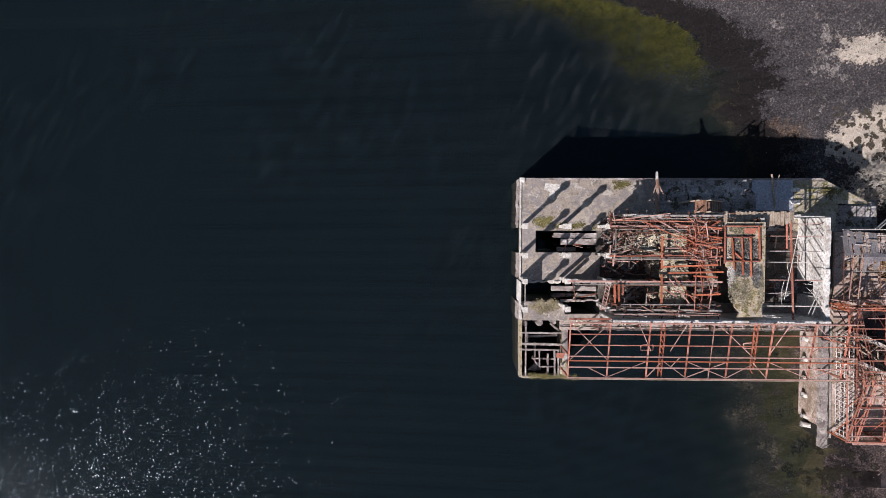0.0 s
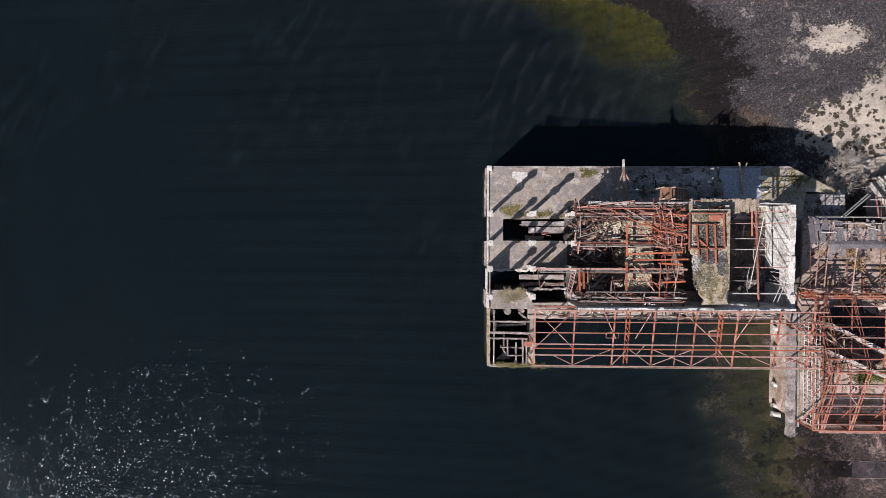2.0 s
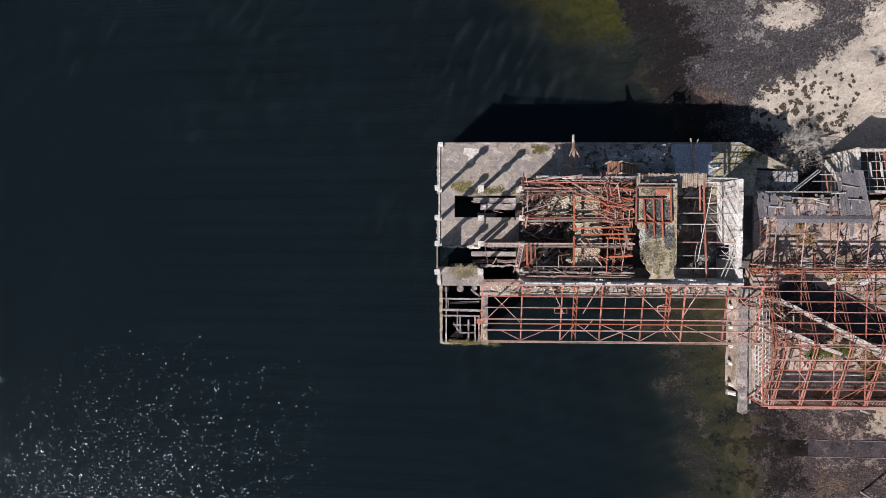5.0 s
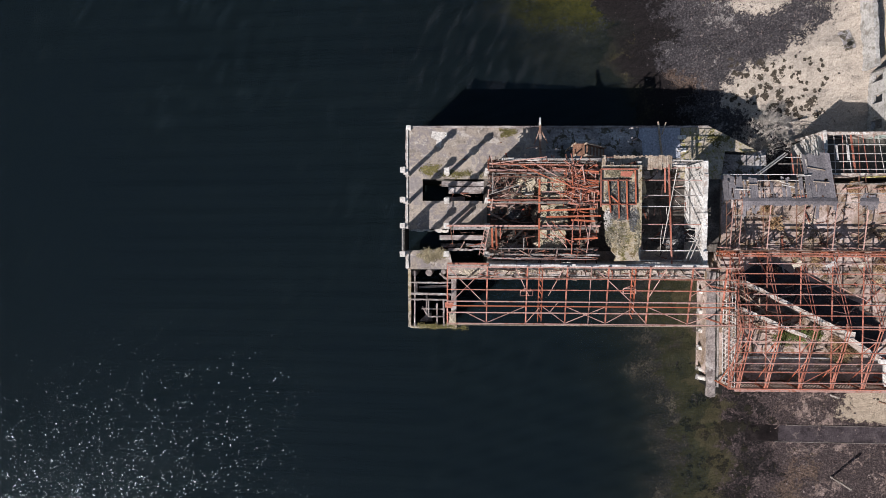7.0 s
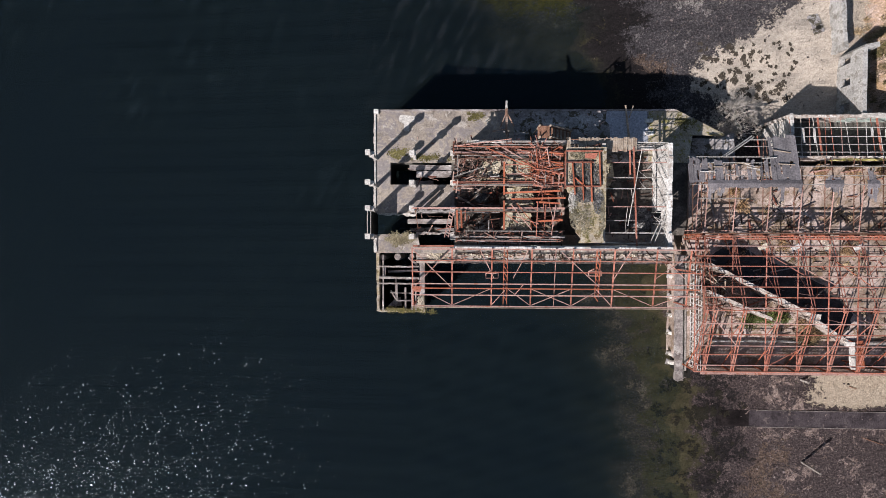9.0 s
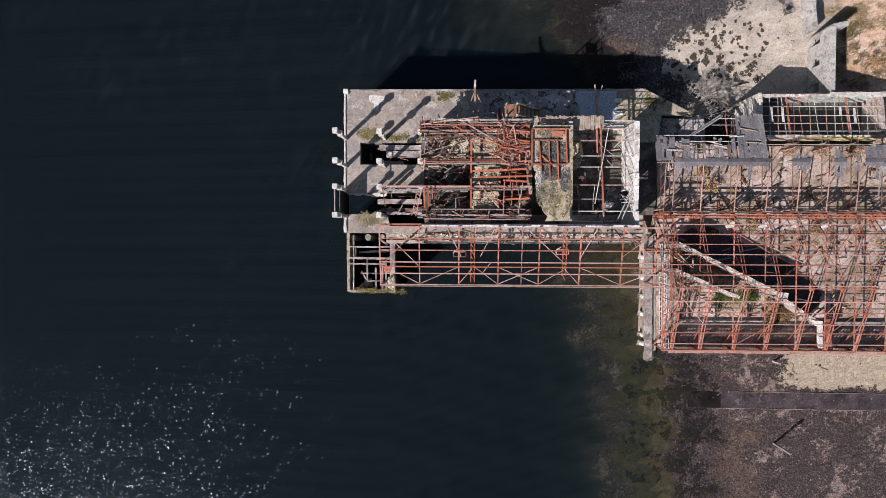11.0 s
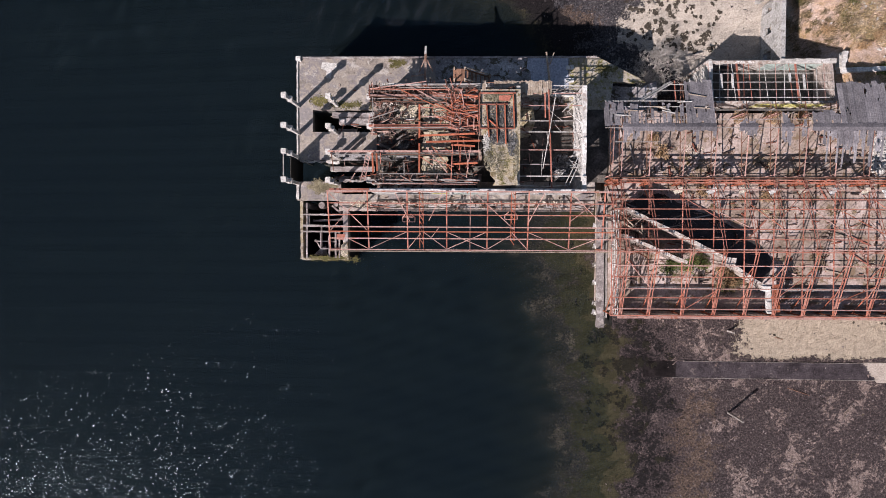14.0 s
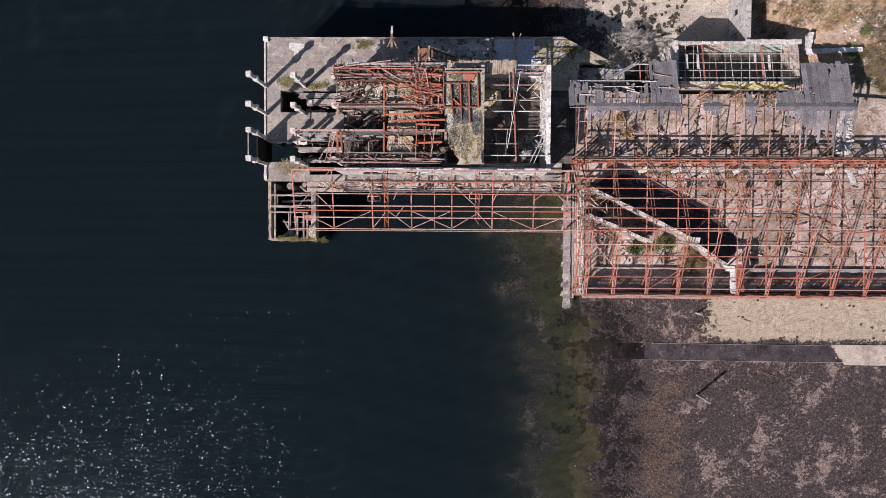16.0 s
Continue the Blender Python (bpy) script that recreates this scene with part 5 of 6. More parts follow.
part("floor_slab", Geo().prism([(24.4, -4.2), (24.4, -19.7), (SHED_E, -19.7), (SHED_E, -5.2), (45.2, -4.6), (40.8, -4.45), (30.8, -4.45), (27.1, -4.2), (24.4, -4.13)], -1.5, FLOOR_Z), FLOOR, base)
part("floor_slab", Geo().prism([(40.85, -4.4), (44.8, -4.4), (44.6, -2.5), (40.85, -2.5)], 0.5, FLOOR_Z), FLOOR, base)
wins = [(a + 0.05, a + 0.16, z, z + 0.2) for a in np.arange(24.9, SHED_E - 0.5, 0.24) if (a - 24.9) % 2.35 > 0.4 for z in (5.3, 5.58, 5.86)]
solid("wall_shed_foot", Geo().box(24.6, -19.98, 0.0, SHED_E, -19.76, 4.84), BRICK, "brick foot of the shed wall above the beach", "wall", kind="structure")
solid("wall_shed_south", wall_with_holes("x", -19.87, 24.6, SHED_E, 4.84, 6.6, 0.04, [tuple(float(k) for k in w) for w in wins]), BRICK, "brick shed wall with rows of empty window panes", "wall", kind="structure")
solid("coping", Geo().rough((24.6, -19.95, 6.66), (SHED_E, -19.95, 6.66), 0.16, 0.12, 0.03, 0.35, rr), PINK, "rusty eaves plate along the shed wall", "eaves plate", kind="structure")
ww = thing("window_wall", (24.62, -16, FLOOR_Z), "white glazing frame with empty panes on the quay", "window wall")
for k in range(22):
    y = -12.0 - k * 0.37
    part("mullion", Geo().bar((24.62, y, FLOOR_Z), (24.62, y, 6.6), 0.04, 0.06), WHITE, ww)
for z in (4.6, 5.1, 5.6, 6.1, 6.58):
    part("transom", Geo().bar((24.62, -12.0, z), (24.62, -19.75, z), 0.035, 0.04), WHITE, ww)

# ---- south bay of the shed: gable trusses and purlins ----
EAVE, RIDGE, YS, YR, YN = 6.8, 8.8, -19.8, -14.95, -9.8
zs = lambda y: EAVE + (RIDGE - EAVE) * ((y - YS) / (YR - YS) if y < YR else (YN - y) / (YN - YR))


def roof_truss(x, k):
    rng = random.Random(100 + k)
    t = thing("roof_truss", (x, YR, FLOOR_Z), "rust-red steel gable truss of the roofless shed", "roof truss", "gable trusses of the shed")
    for y0 in (YS, YN):
        for dx in (-0.1, 0.1):
            part("rafter", Geo().angle((x + dx, y0, EAVE), (x + dx, YR, RIDGE), 0.085, 0.02), RED, t)
    part("tie", Geo().joist((x, YS, EAVE - 0.05), (x, YN, EAVE - 0.05), 0.1, 0.12, 0.02), RED, t)
    nodes = [YS + (YR - YS) * f for f in (0.28, 0.55, 0.8)]
    low = YS
    for y in nodes:
        part("strut", Geo().angle((x, y, EAVE), (x, y, zs(y) - 0.04), 0.075), PINK, t)
        part("strut", Geo().angle((x, low + 0.02, EAVE), (x, y, zs(y) - 0.04), 0.07), RED, t)
        low = y
    low = YN
    for y in (2 * YR - nodes[0], 2 * YR - nodes[1] + 0.1, 2 * YR - nodes[2]):
        part("strut", Geo().angle((x, y, EAVE), (x, y, zs(y) - 0.04), 0.075), PINK, t)
        if rng.random() < 0.75:
            part("strut", Geo().angle((x, low, EAVE), (x, y, zs(y) - 0.04), 0.07), RED, t)
        low = y
    king = part("king_post", Geo().angle((x, YR, EAVE), (x, YR, RIDGE - 0.05), 0.08), RED, t)
    part("post", Geo().joist((x, YS + 0.05, FLOOR_Z), (x, YS + 0.05, EAVE), 0.16, 0.16, 0.02), ORANGE, t)
    part("knee_brace", Geo().angle((x, YS + 0.1, 5.2), (x, YS + 1.5, EAVE - 0.1), 0.08), ORANGE, t)
    for dy in (-0.22, 0.1):
        post = part("post", Geo().joist((x, YN + dy, FLOOR_Z), (x, YN + dy, EAVE - 0.12), 0.2, 0.18, 0.025), ORANGE, t)
    for j in range(5):
        z = FLOOR_Z + 0.2 + j * 0.4
        part("lacing", Geo().bar((x, YN - 0.22, z), (x, YN + 0.1, z + 0.38), 0.05), ORANGE, post)
    part("knee_brace", Geo().angle((x, YN - 0.25, 5.3), (x, YN - 1.6, EAVE - 0.1), 0.13), ORANGE, t)
    part("gusset", Geo().box(x - 0.02, YR - 0.25, RIDGE - 0.4, x + 0.02, YR + 0.25, RIDGE - 0.08), RED, king)
    return t


TRUSS_X = (24.1, 24.75, 26.8, 29.26, 31.55, 33.8, 35.92, 38.05, 40.3, 42.75, 45.15, 47.5, 49.9, 52.3)
for k, x in enumerate(TRUSS_X):
    roof_truss(x, k)
for s in (0.0, 0.11, 0.29, 0.43, 0.61, 0.78, 0.985):
    y = YS + (YR - YS) * s
    solid("purlin", Geo().angle((24.0, y, zs(y) + 0.065), (SHED_E, y, zs(y) + 0.065), 0.11, 0.025), (RED, PINK, RED)[int(s * 10) % 3], "long rust-red purlin of the shed roof", "purlin", "purlins of the shed")
for k in range(8):
    y = YR + (YN - YR) * (0.02 + 0.98 * k / 7)
    solid("purlin", Geo().angle((24.0 if k % 3 else 25.2, y, zs(y) + 0.065), (SHED_E, y, zs(y) + 0.065), 0.11, 0.025), (PINK, RED, RED)[k % 3], "long rust-red purlin of the shed roof", "purlin", "purlins of the shed")
for y, z, m in ((-9.62, 6.72, RUST), (-9.98, 6.7, RED)):
    solid("valley_girder", Geo().joist((23.8, y, z), (SHED_E, y, z), 0.16, 0.12, 0.03), m, "rust-red girder along the roof valley", "girder", "valley girders")
lattice = thing("valley_lattice", (38, -9.8, FLOOR_Z), "rusty lattice girder braced between the valley posts", "lattice girder")
for z in (6.86, 5.1):
    part("chord", Geo().joist((24.1, -9.8, z), (SHED_E, -9.8, z), 0.1, 0.1, 0.03), RUST, lattice)
for a, c in zip(TRUSS_X[1:], TRUSS_X[2:]):
    part("diagonal", Geo().bar((a, -9.78, 6.82), (c, -9.78, 5.12), 0.07, 0.05), RUST, lattice)
    part("diagonal", Geo().bar((a, -9.84, 5.12), ((a + c) / 2, -9.84, 6.3), 0.09, 0.05), RUST, lattice)
    part("gusset", Geo().box(a - 0.2, -9.83, 6.55, a + 0.2, -9.8, 6.9), RUST, lattice)
rr = random.Random(17)
for k in range(1, 11):
    # wind braces from truss to truss
    for side in (1, -1):
        if rr.random() < 0.6:
            a, c = TRUSS_X[k], TRUSS_X[k + 1]
            y = (YS + rr.uniform(0.4, 2.4)) if side > 0 else (YN - rr.uniform(0.4, 2.4))
            y2 = y + side * rr.uniform(1.2, 2.2)
            if rr.random() < 0.5:
                a, c = c, a
            solid("wind_brace", Geo().tube([(a, y, zs(y) + 0.03), (c, y2, zs(y2) + 0.03)], [0.028, 0.028], 5), (RED, PINK, ORANGE)[k % 3], "slender rusty brace between two roof trusses", "brace", "wind braces")
# pale pieces at the trusses stand in for sunlit flange ends
for k, x in enumerate((28.0, 30.4, 32.7, 34.9, 37.0, 39.2, 41.5, 43.9)):
    solid("broken_panel", Geo().rough((x + 0.55, -10.75, 6.98), (x + 1.25, -10.4, 6.86), 0.3, 0.05, 0.05, 0.15, rr), WHITE if k % 2 else RUBBLE, "pale piece painted for a sunlit flange end in the valley", "board scrap", "board scraps")
solid("hanging_sheet", Geo().rough((43.55, -10.5, 7.2), (43.7, -11.6, 7.6), 0.4, 0.03, 0.04, 0.2, rr), WHITE, "torn white sheet hanging on the roof steel", "sheet")

# slanting walls inside the south bay
def slanting_wall(name, pts, z1, thick, label):
    t = thing(name, (*pts[0], FLOOR_Z), label, "wall", kind="structure")
    for a, b in zip(pts, pts[1:]):
        part("wall", Geo().rough((*a, (FLOOR_Z + z1) / 2), (*b, (FLOOR_Z + z1) / 2), thick, z1 - FLOOR_Z, 0.012, 0.7, rr), ROSE, t)
        part("coping", Geo().rough((*a, z1 + 0.04), (*b, z1 + 0.04), thick + 0.05, 0.1, 0.022, 0.45, rr), CHALKY, t)
    return t


slanting_wall("wall_slant_long", [(25.1, -11.87), (32.75, -15.7)], 6.9, 0.17, "whitewashed wall crossing the shed at a slant")
slanting_wall("wall_slant_low", [(32.8, -15.82), (35.6, -17.72)], 6.4, 0.16, "lower end of the slanting whitewashed wall")
beam = thing("whitewashed_beam", (35.8, -18.7, 6.3), "whitewashed concrete beam from the slanting wall to the shed wall", "beam")
part("span", Geo().rough((35.75, -17.75, 6.4), (35.84, -19.62, 6.4), 0.3, 0.24, 0.02, 0.4, rr), WHITE, beam)
part("head", Geo().rough((35.3, -17.72, 6.42), (35.86, -17.82, 6.42), 0.42, 0.26, 0.02, 0.3, rr), WHITE, beam)
plate = thing("rusty_plate", (36.35, -18.6, FLOOR_Z), "rust-brown steel plate on two posts beside the beam", "plate")
part("plate", Geo().rough((36.18, -17.45, 6.68), (36.3, -19.5, 6.68), 0.42, 0.06, 0.02, 0.3, rr), ORANGE, plate)
for y in (-17.7, -19.35):
    part("post", Geo().joist((36.24, y, FLOOR_Z), (36.24, y, 6.65), 0.16, 0.16, 0.02), ORANGE, plate)
slanting_wall("wall_slant_short", [(24.9, -13.85), (29.5, -15.85)], 7.1, 0.16, "short whitewashed wall beside the slanting wall")
solid("roof_hood", Geo().add([(32.5, -15.45, 6.99), (33.1, -15.5, 7.03), (33.0, -16.0, 7.03), (32.3, -15.9, 6.99), (32.5, -15.45, 7.03), (33.1, -15.5, 7.07), (33.0, -16.0, 7.07), (32.3, -15.9, 7.03)], [(0, 1, 2, 3), (4, 5, 6, 7), (0, 1, 5, 4), (1, 2, 6, 5), (2, 3, 7, 6), (3, 0, 4, 7)]), CHALKY, "pale flat slab on the slanting wall", "slab")
for p, q in (((24.9, -12.4, 6.8), (27.6, -15.0, 6.6)), ((25.2, -13.6, 6.6), (26.8, -12.2, 6.7)), ((26.3, -13.0, 6.65), (26.5, -14.6, 6.5)), ((24.9, -12.9, 6.7), (26.4, -13.8, 6.5))):
    solid("loose_pole", Geo().tube([p, q], [0.05, 0.05], 6), WOOD, "weathered pole leaning on the slanting walls", "pole", "loose poles")
kerbs = thing("machine_base", (30, -18, FLOOR_Z), "low concrete machine base along the shed floor", "machine base")
part("strip", Geo().rough((26.0, -17.9, 4.62), (33.5, -17.9, 4.62), 0.12, 0.25, 0.02, 0.5, rr), PALE, kerbs)
part("strip", Geo().rough((36.0, -18.0, 4.62), (50.0, -18.0, 4.62), 0.3, 0.25, 0.02, 0.5, rr), GREY, kerbs)

# wet black patch painted along the slanting wall's shadow to deepen it
WET_SHADE = surface("wet_silt_and_shade", [(0.022, 0.020, 0.020), (0.05, 0.045, 0.043), (0.10, 0.085, 0.078)], 0.9, 8, 0.16, relief=0.004)
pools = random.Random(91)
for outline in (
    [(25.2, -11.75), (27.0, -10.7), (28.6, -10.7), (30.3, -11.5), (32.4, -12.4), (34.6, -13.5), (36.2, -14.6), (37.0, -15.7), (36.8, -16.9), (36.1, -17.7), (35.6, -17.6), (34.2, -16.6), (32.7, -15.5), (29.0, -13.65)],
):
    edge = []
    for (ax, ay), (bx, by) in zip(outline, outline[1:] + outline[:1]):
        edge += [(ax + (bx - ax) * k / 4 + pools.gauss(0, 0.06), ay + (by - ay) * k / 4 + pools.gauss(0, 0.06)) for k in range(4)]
    solid("wet_silt", Geo().prism(edge, FLOOR_Z + 0.002, FLOOR_Z + 0.008), WET_SHADE, "wet black patch deepening the slanting wall's shadow on the floor", "silt", kind="structure")

# debris and weeds on the shed floor
for k in range(16):
    cx, cy = rr.uniform(26, 49), rr.uniform(-17.2, -5.2)
    heap("rubble", cx, cy, rr.uniform(0.5, 1.4), rr.uniform(0.3, 0.8), FLOOR_Z, 0.05, 150, 0.035, (BRICK, RUBBLE, BRICK)[k % 3], "scattered debris on the shed floor", 200 + k)
for k in range(40):
    x, y, t, l = rr.uniform(25, 49), rr.uniform(-17.5, -5), rr.uniform(0, 3.1), rr.uniform(0.5, 2.0)
    solid("fallen_plank", Geo().bar((x, y, 4.56), (x + l * math.cos(t), y + l * math.sin(t), 4.6), 0.1, 0.05), (WOOD, RED, GREY)[k % 3], "fallen batten on the shed floor", "plank", "fallen planks")


def weeds(name, cx, cy, rx, ry, z, n, h, material, label, seed):
    rng = random.Random(seed)
    g = Geo()
    tufts = []
    for _ in range(max(4, n // 45)):
        t, k = rng.uniform(0, 6.283), rng.random() ** 0.5
        tufts.append((cx + rx * k * math.cos(t), cy + ry * k * math.sin(t), rng.uniform(0.06, 0.3)))
    for _ in range(n):
        x, y, k = rng.choice(tufts)
        x, y = x + rng.gauss(0, k), y + rng.gauss(0, k)
        zz = z if z is not None else float(ground_height(np.array(x), np.array(y)))
        a, l = rng.uniform(0, 6.283), h * rng.uniform(0.5, 1.2)
        wx, wy, s = math.cos(a), math.sin(a), rng.uniform(0.010, 0.026)
        b, m, e = Vector((x, y, zz - 0.02)), Vector((x + wx * l * 0.3, y + wy * l * 0.3, zz + l * 0.8)), Vector((x + wx * l * 0.9, y + wy * l * 0.9, zz + l * 0.75))
        o = Vector((-wy, wx, 0)) * s
        g.add([b - o, b + o, m + o, m - o, e], [(0, 1, 2, 3), (3, 2, 4)])
    return solid(name, g, material, label, "weeds", kind="stuff")


weeds("weeds", 29.3, -16.3, 0.7, 0.5, FLOOR_Z, 360, 0.35, GREEN, "green weeds growing on the shed floor", 1)
weeds("weeds", 31.0, -16.1, 0.8, 0.5, FLOOR_Z, 380, 0.4, GREEN, "green weeds beside the slanting wall", 2)
weeds("weeds", 33.6, -17.6, 0.9, 0.5, FLOOR_Z, 700, 0.4, STRAW, "dry yellow weeds beside the slanting wall", 3)



def shrub(x, y, z, high, wide, n, stem, leaf, label, seed, group="shrubs in the shed"):
    """Thin leaning stems with small leaves towards their ends."""
    rng = random.Random(seed)
    t = thing("shrub", (x, y, z), label, "shrub", group)
    stems, leaves = Geo(), Geo()
    for _ in range(n):
        a, k = rng.uniform(0, 6.283), wide * rng.random() ** 0.6
        top = Vector((x + k * math.cos(a), y + k * math.sin(a), z + high * rng.uniform(0.6, 1.0)))
        foot = Vector((x + 0.25 * k * math.cos(a), y + 0.25 * k * math.sin(a), z - 0.02))
        bend = foot.lerp(top, 0.5) + Vector((rng.uniform(-0.1, 0.1), rng.uniform(-0.1, 0.1), 0.1))
        stems.tube([foot, bend, top], [0.016, 0.013, 0.007], 4)
        for _ in range(16):
            p = bend.lerp(top, rng.uniform(0.0, 1.1)) + Vector((rng.gauss(0, 0.09), rng.gauss(0, 0.09), rng.gauss(0, 0.06)))
            u = Vector((rng.uniform(-1, 1), rng.uniform(-1, 1), rng.uniform(-0.4, 0.4))).normalized() * rng.uniform(0.03, 0.07)
            w = u.cross(Vector((0, 0, 1))) * 0.45
            leaves.add([p - u, p + w, p + u, p - w], [(0, 1, 2, 3)])
    part("stems", stems, stem, t)
    part("foliage", leaves, leaf, t)


BRACKEN = surface("dry_bracken", [(0.18, 0.105, 0.05), (0.33, 0.21, 0.115), (0.42, 0.30, 0.19)], 2.0, 10, 0.95, vary=0.35)
shrub(29.2, -15.75, FLOOR_Z, 1.3, 0.62, 46, BROWN, GREEN, "green leafy shrub beside the slanting wall", 501)
shrub(31.1, -15.8, FLOOR_Z, 1.3, 0.62, 46, BROWN, GREEN, "green leafy shrub beside the slanting wall", 502)
for k, (x, y, h) in enumerate(((32.9, -16.5, 0.9), (33.6, -17.3, 0.8), (27.5, -6.5, 1.2), (28.2, -7.6, 1.1), (34.0, -4.9, 1.3), (36.4, -4.9, 1.3), (38.7, -4.9, 1.2), (31.4, -10.6, 0.7), (36.2, -10.8, 0.7))):
    shrub(x, y, FLOOR_Z, h, 0.6, 30, BRACKEN, BRACKEN, "dry orange-brown shrub growing through the shed floor", 510 + k)
wreckage("wreckage", 25.0, 53.0, -17.6, -9.6, 4.53, 4.6, 420, 0.06, "broken laths strewn over the shed floor", 420, 0.8)
wreckage("wreckage", 25.0, 45.0, -9.4, -4.6, 4.53, 4.7, 160, 0.07, "broken laths strewn under the low roof", 421, 0.9)

wreckage("wreckage", 24.9, 27.6, -15.2, -12.0, 4.6, 6.6, 90, 0.06, "broken frames and laths leaning on the slanting walls", 422, 1.8)
for k, (x, y) in enumerate(((38.2, -16.2), (41.0, -15.4), (44.5, -16.6), (46.8, -13.4), (37.4, -12.0), (42.3, -12.2), (33.2, -11.6), (29.5, -10.6), (31.0, -8.6), (36.2, -7.8))):
    weeds("dry_grass", x, y, 1.2, 0.7, FLOOR_Z, 200, 0.12, STRAW, "low dry grass growing through the shed floor", 60 + k)

# ---- north bay of the shed: low roof with corrugated sheets ----
NR, NS, NN = -6.0, -9.5, -2.5
zn = lambda y: 7.25 - (y - NR) * (0.95 / 3.5) if y > NR else 7.25 - (NR - y) * (0.5 / 3.5)
for k, x in enumerate(TRUSS_X):
    if x > 44.5:
        continue
    n_end = -4.0 if 31.2 < x < 40.5 or x < 27 else NN
    t = thing("low_truss", (x, NR, FLOOR_Z), "slender faded steel truss of the low roof", "roof truss", "low trusses of the shed")
    part("rafter", Geo().angle((x, NS, zn(NS) - 0.1), (x, NR, zn(NR) - 0.08), 0.09, 0.02), PINK, t)
    part("rafter", Geo().angle((x, n_end, zn(n_end) - 0.1), (x, NR, zn(NR) - 0.08), 0.1, 0.02), RUST, t)
    part("tie", Geo().angle((x, NS, 6.1), (x, n_end, 6.0), 0.08, 0.02), RUST, t)
    for j in range(5):
        y = NS + 0.7 + j * 0.9
        if y < n_end:
            part("strut", Geo().angle((x, y, 6.08), (x, y + 0.45, zn(y + 0.45) - 0.12), 0.06), RUST, t)
    part("post", Geo().joist((x, NS + 0.1, FLOOR_Z), (x, NS + 0.1, zn(NS) - 0.12), 0.12, 0.12, 0.02), PINK, t)
    part("post", Geo().joist((x, min(n_end, -4.5), FLOOR_Z), (x, min(n_end, -4.5), 6.5), 0.1, 0.1, 0.02), GREY, t)
for y, x0, x1, m in ((-6.05, 23.4, 44.5, GREY), (-4.0, 23.5, 31.0, PALE), (-4.45, 24.6, 30.0, PALE), (-5.0, 23.5, 31.2, GREY), (-4.7, 31.2, 44.3, GREY), (-5.4, 25, 44.4, GREY), (-3.2, 27.6, 31, GREY), (-2.7, 28.2, 31, PALE), (-2.7, 40.7, 44.2, GREY), (-7.05, 24, 27.5, GREY)):
    solid("low_purlin", Geo().angle((x0, y, zn(y) + 0.0), (x1, y, zn(y) + 0.0), 0.09, 0.02), m, "grey purlin of the low shed roof", "purlin", "purlins of the low roof")
sheets = thing("corrugated_roof", (34, -6, FLOOR_Z), "torn grey corrugated roof sheets on the low roof", "roof")


def sheet(x0, x1, ya, yb, tear=0.0, lift=0.0, holes=0):
    """One corrugated sheet from ya to yb; its far edge is torn strip by strip, rust holes go through it."""
    g = Geo()
    n, rows = max(4, int((x1 - x0) / 0.06)), max(3, int(abs(yb - ya) / 0.13))
    bites = [(rr.uniform(x0, x1), ya + (yb - ya) * rr.uniform(0.1, 1.0), rr.uniform(0.04, 0.13), rr.uniform(0.1, 0.42)) for _ in range(holes)]
    ends, e = [], 0.0
    for i in range(n + 1):
        if i % 3 == 0:
            e = rr.uniform(-tear, tear)
        ends.append(yb + e + (rr.uniform(-0.03, 0.03) if tear else 0))
    head = [rr.uniform(-0.03, 0.03) for _ in range(n + 1)]
    twist = rr.uniform(-0.02, 0.02)
    v, f = [], []
    for j in range(rows + 1):
        for i in range(n + 1):
            y = ya + head[i] + (ends[i] - ya - head[i]) * j / rows
            x = x0 + (x1 - x0) * i / n + twist * j / rows
            v.append((x, y, zn(y) + 0.09 + lift + 0.006 * (i % 2) + 0.02 * (j / rows) ** 2 * (tear > 0)))
    for j in range(rows):
        for i in range(n):
            k = j * (n + 1) + i
            cx, cy = (v[k][0] + v[k + 1][0]) / 2, (v[k][1] + v[k + n + 1][1]) / 2
            if any(((cx - hx) / hr) ** 2 + ((cy - hy) / hl) ** 2 < 1 for hx, hy, hr, hl in bites):
                continue
            f.append((k, k + 1, k + n + 2, k + n + 1))
    m = len(v)
    v += [(x, y, z - 0.012) for x, y, z in v]
    f += [tuple(k + m for k in q[::-1]) for q in f]
    return part("sheet", g.add(v, f), SHEET, sheets)


def run(x0, x1, ya, yb, tear=0.0, wide=0.43, holes=0.0):
    x = x0
    while x < x1 - 0.1:
        sheet(x, min(x + wide + 0.03, x1), ya + rr.uniform(-0.06, 0.06), yb + rr.uniform(-0.12, 0.12) * (1 if tear else 0.2), tear, rr.uniform(0, 0.035), int(rr.random() < holes) * rr.randint(1, 3))
        x += wide


run(40.35, 43.8, -5.95, -2.62, 0.04, 0.36, 0.3)
run(38.3, 40.3, -5.95, -4.85, 0.07, 0.4, 0.3)
run(29.3, 31.35, -5.95, -2.5, 0.12, 0.34, 0.6)
run(23.35, 24.8, -5.9, -4.05, 0.1, 0.36, 0.9)
run(25.25, 25.85, -5.95, -4.2, 0.1, 0.3, 0.3)
for x, w, y in ((24.9, 0.16, -4.4), (26.0, 0.12, -4.9), (26.75, 0.2, -4.7), (27.1, 0.14, -5.1), (27.6, 0.22, -4.3), (27.9, 0.3, -4.15), (28.5, 0.2, -4.6), (28.85, 0.28, -4.2), (26.3, 0.16, -5.2), (36.2, 0.5, -4.95), (33.1, 1.1, -5.5), (37.6, 0.25, -5.3)):
    sheet(x, x + w, -5.95, y, 0.2, 0.0, 1)
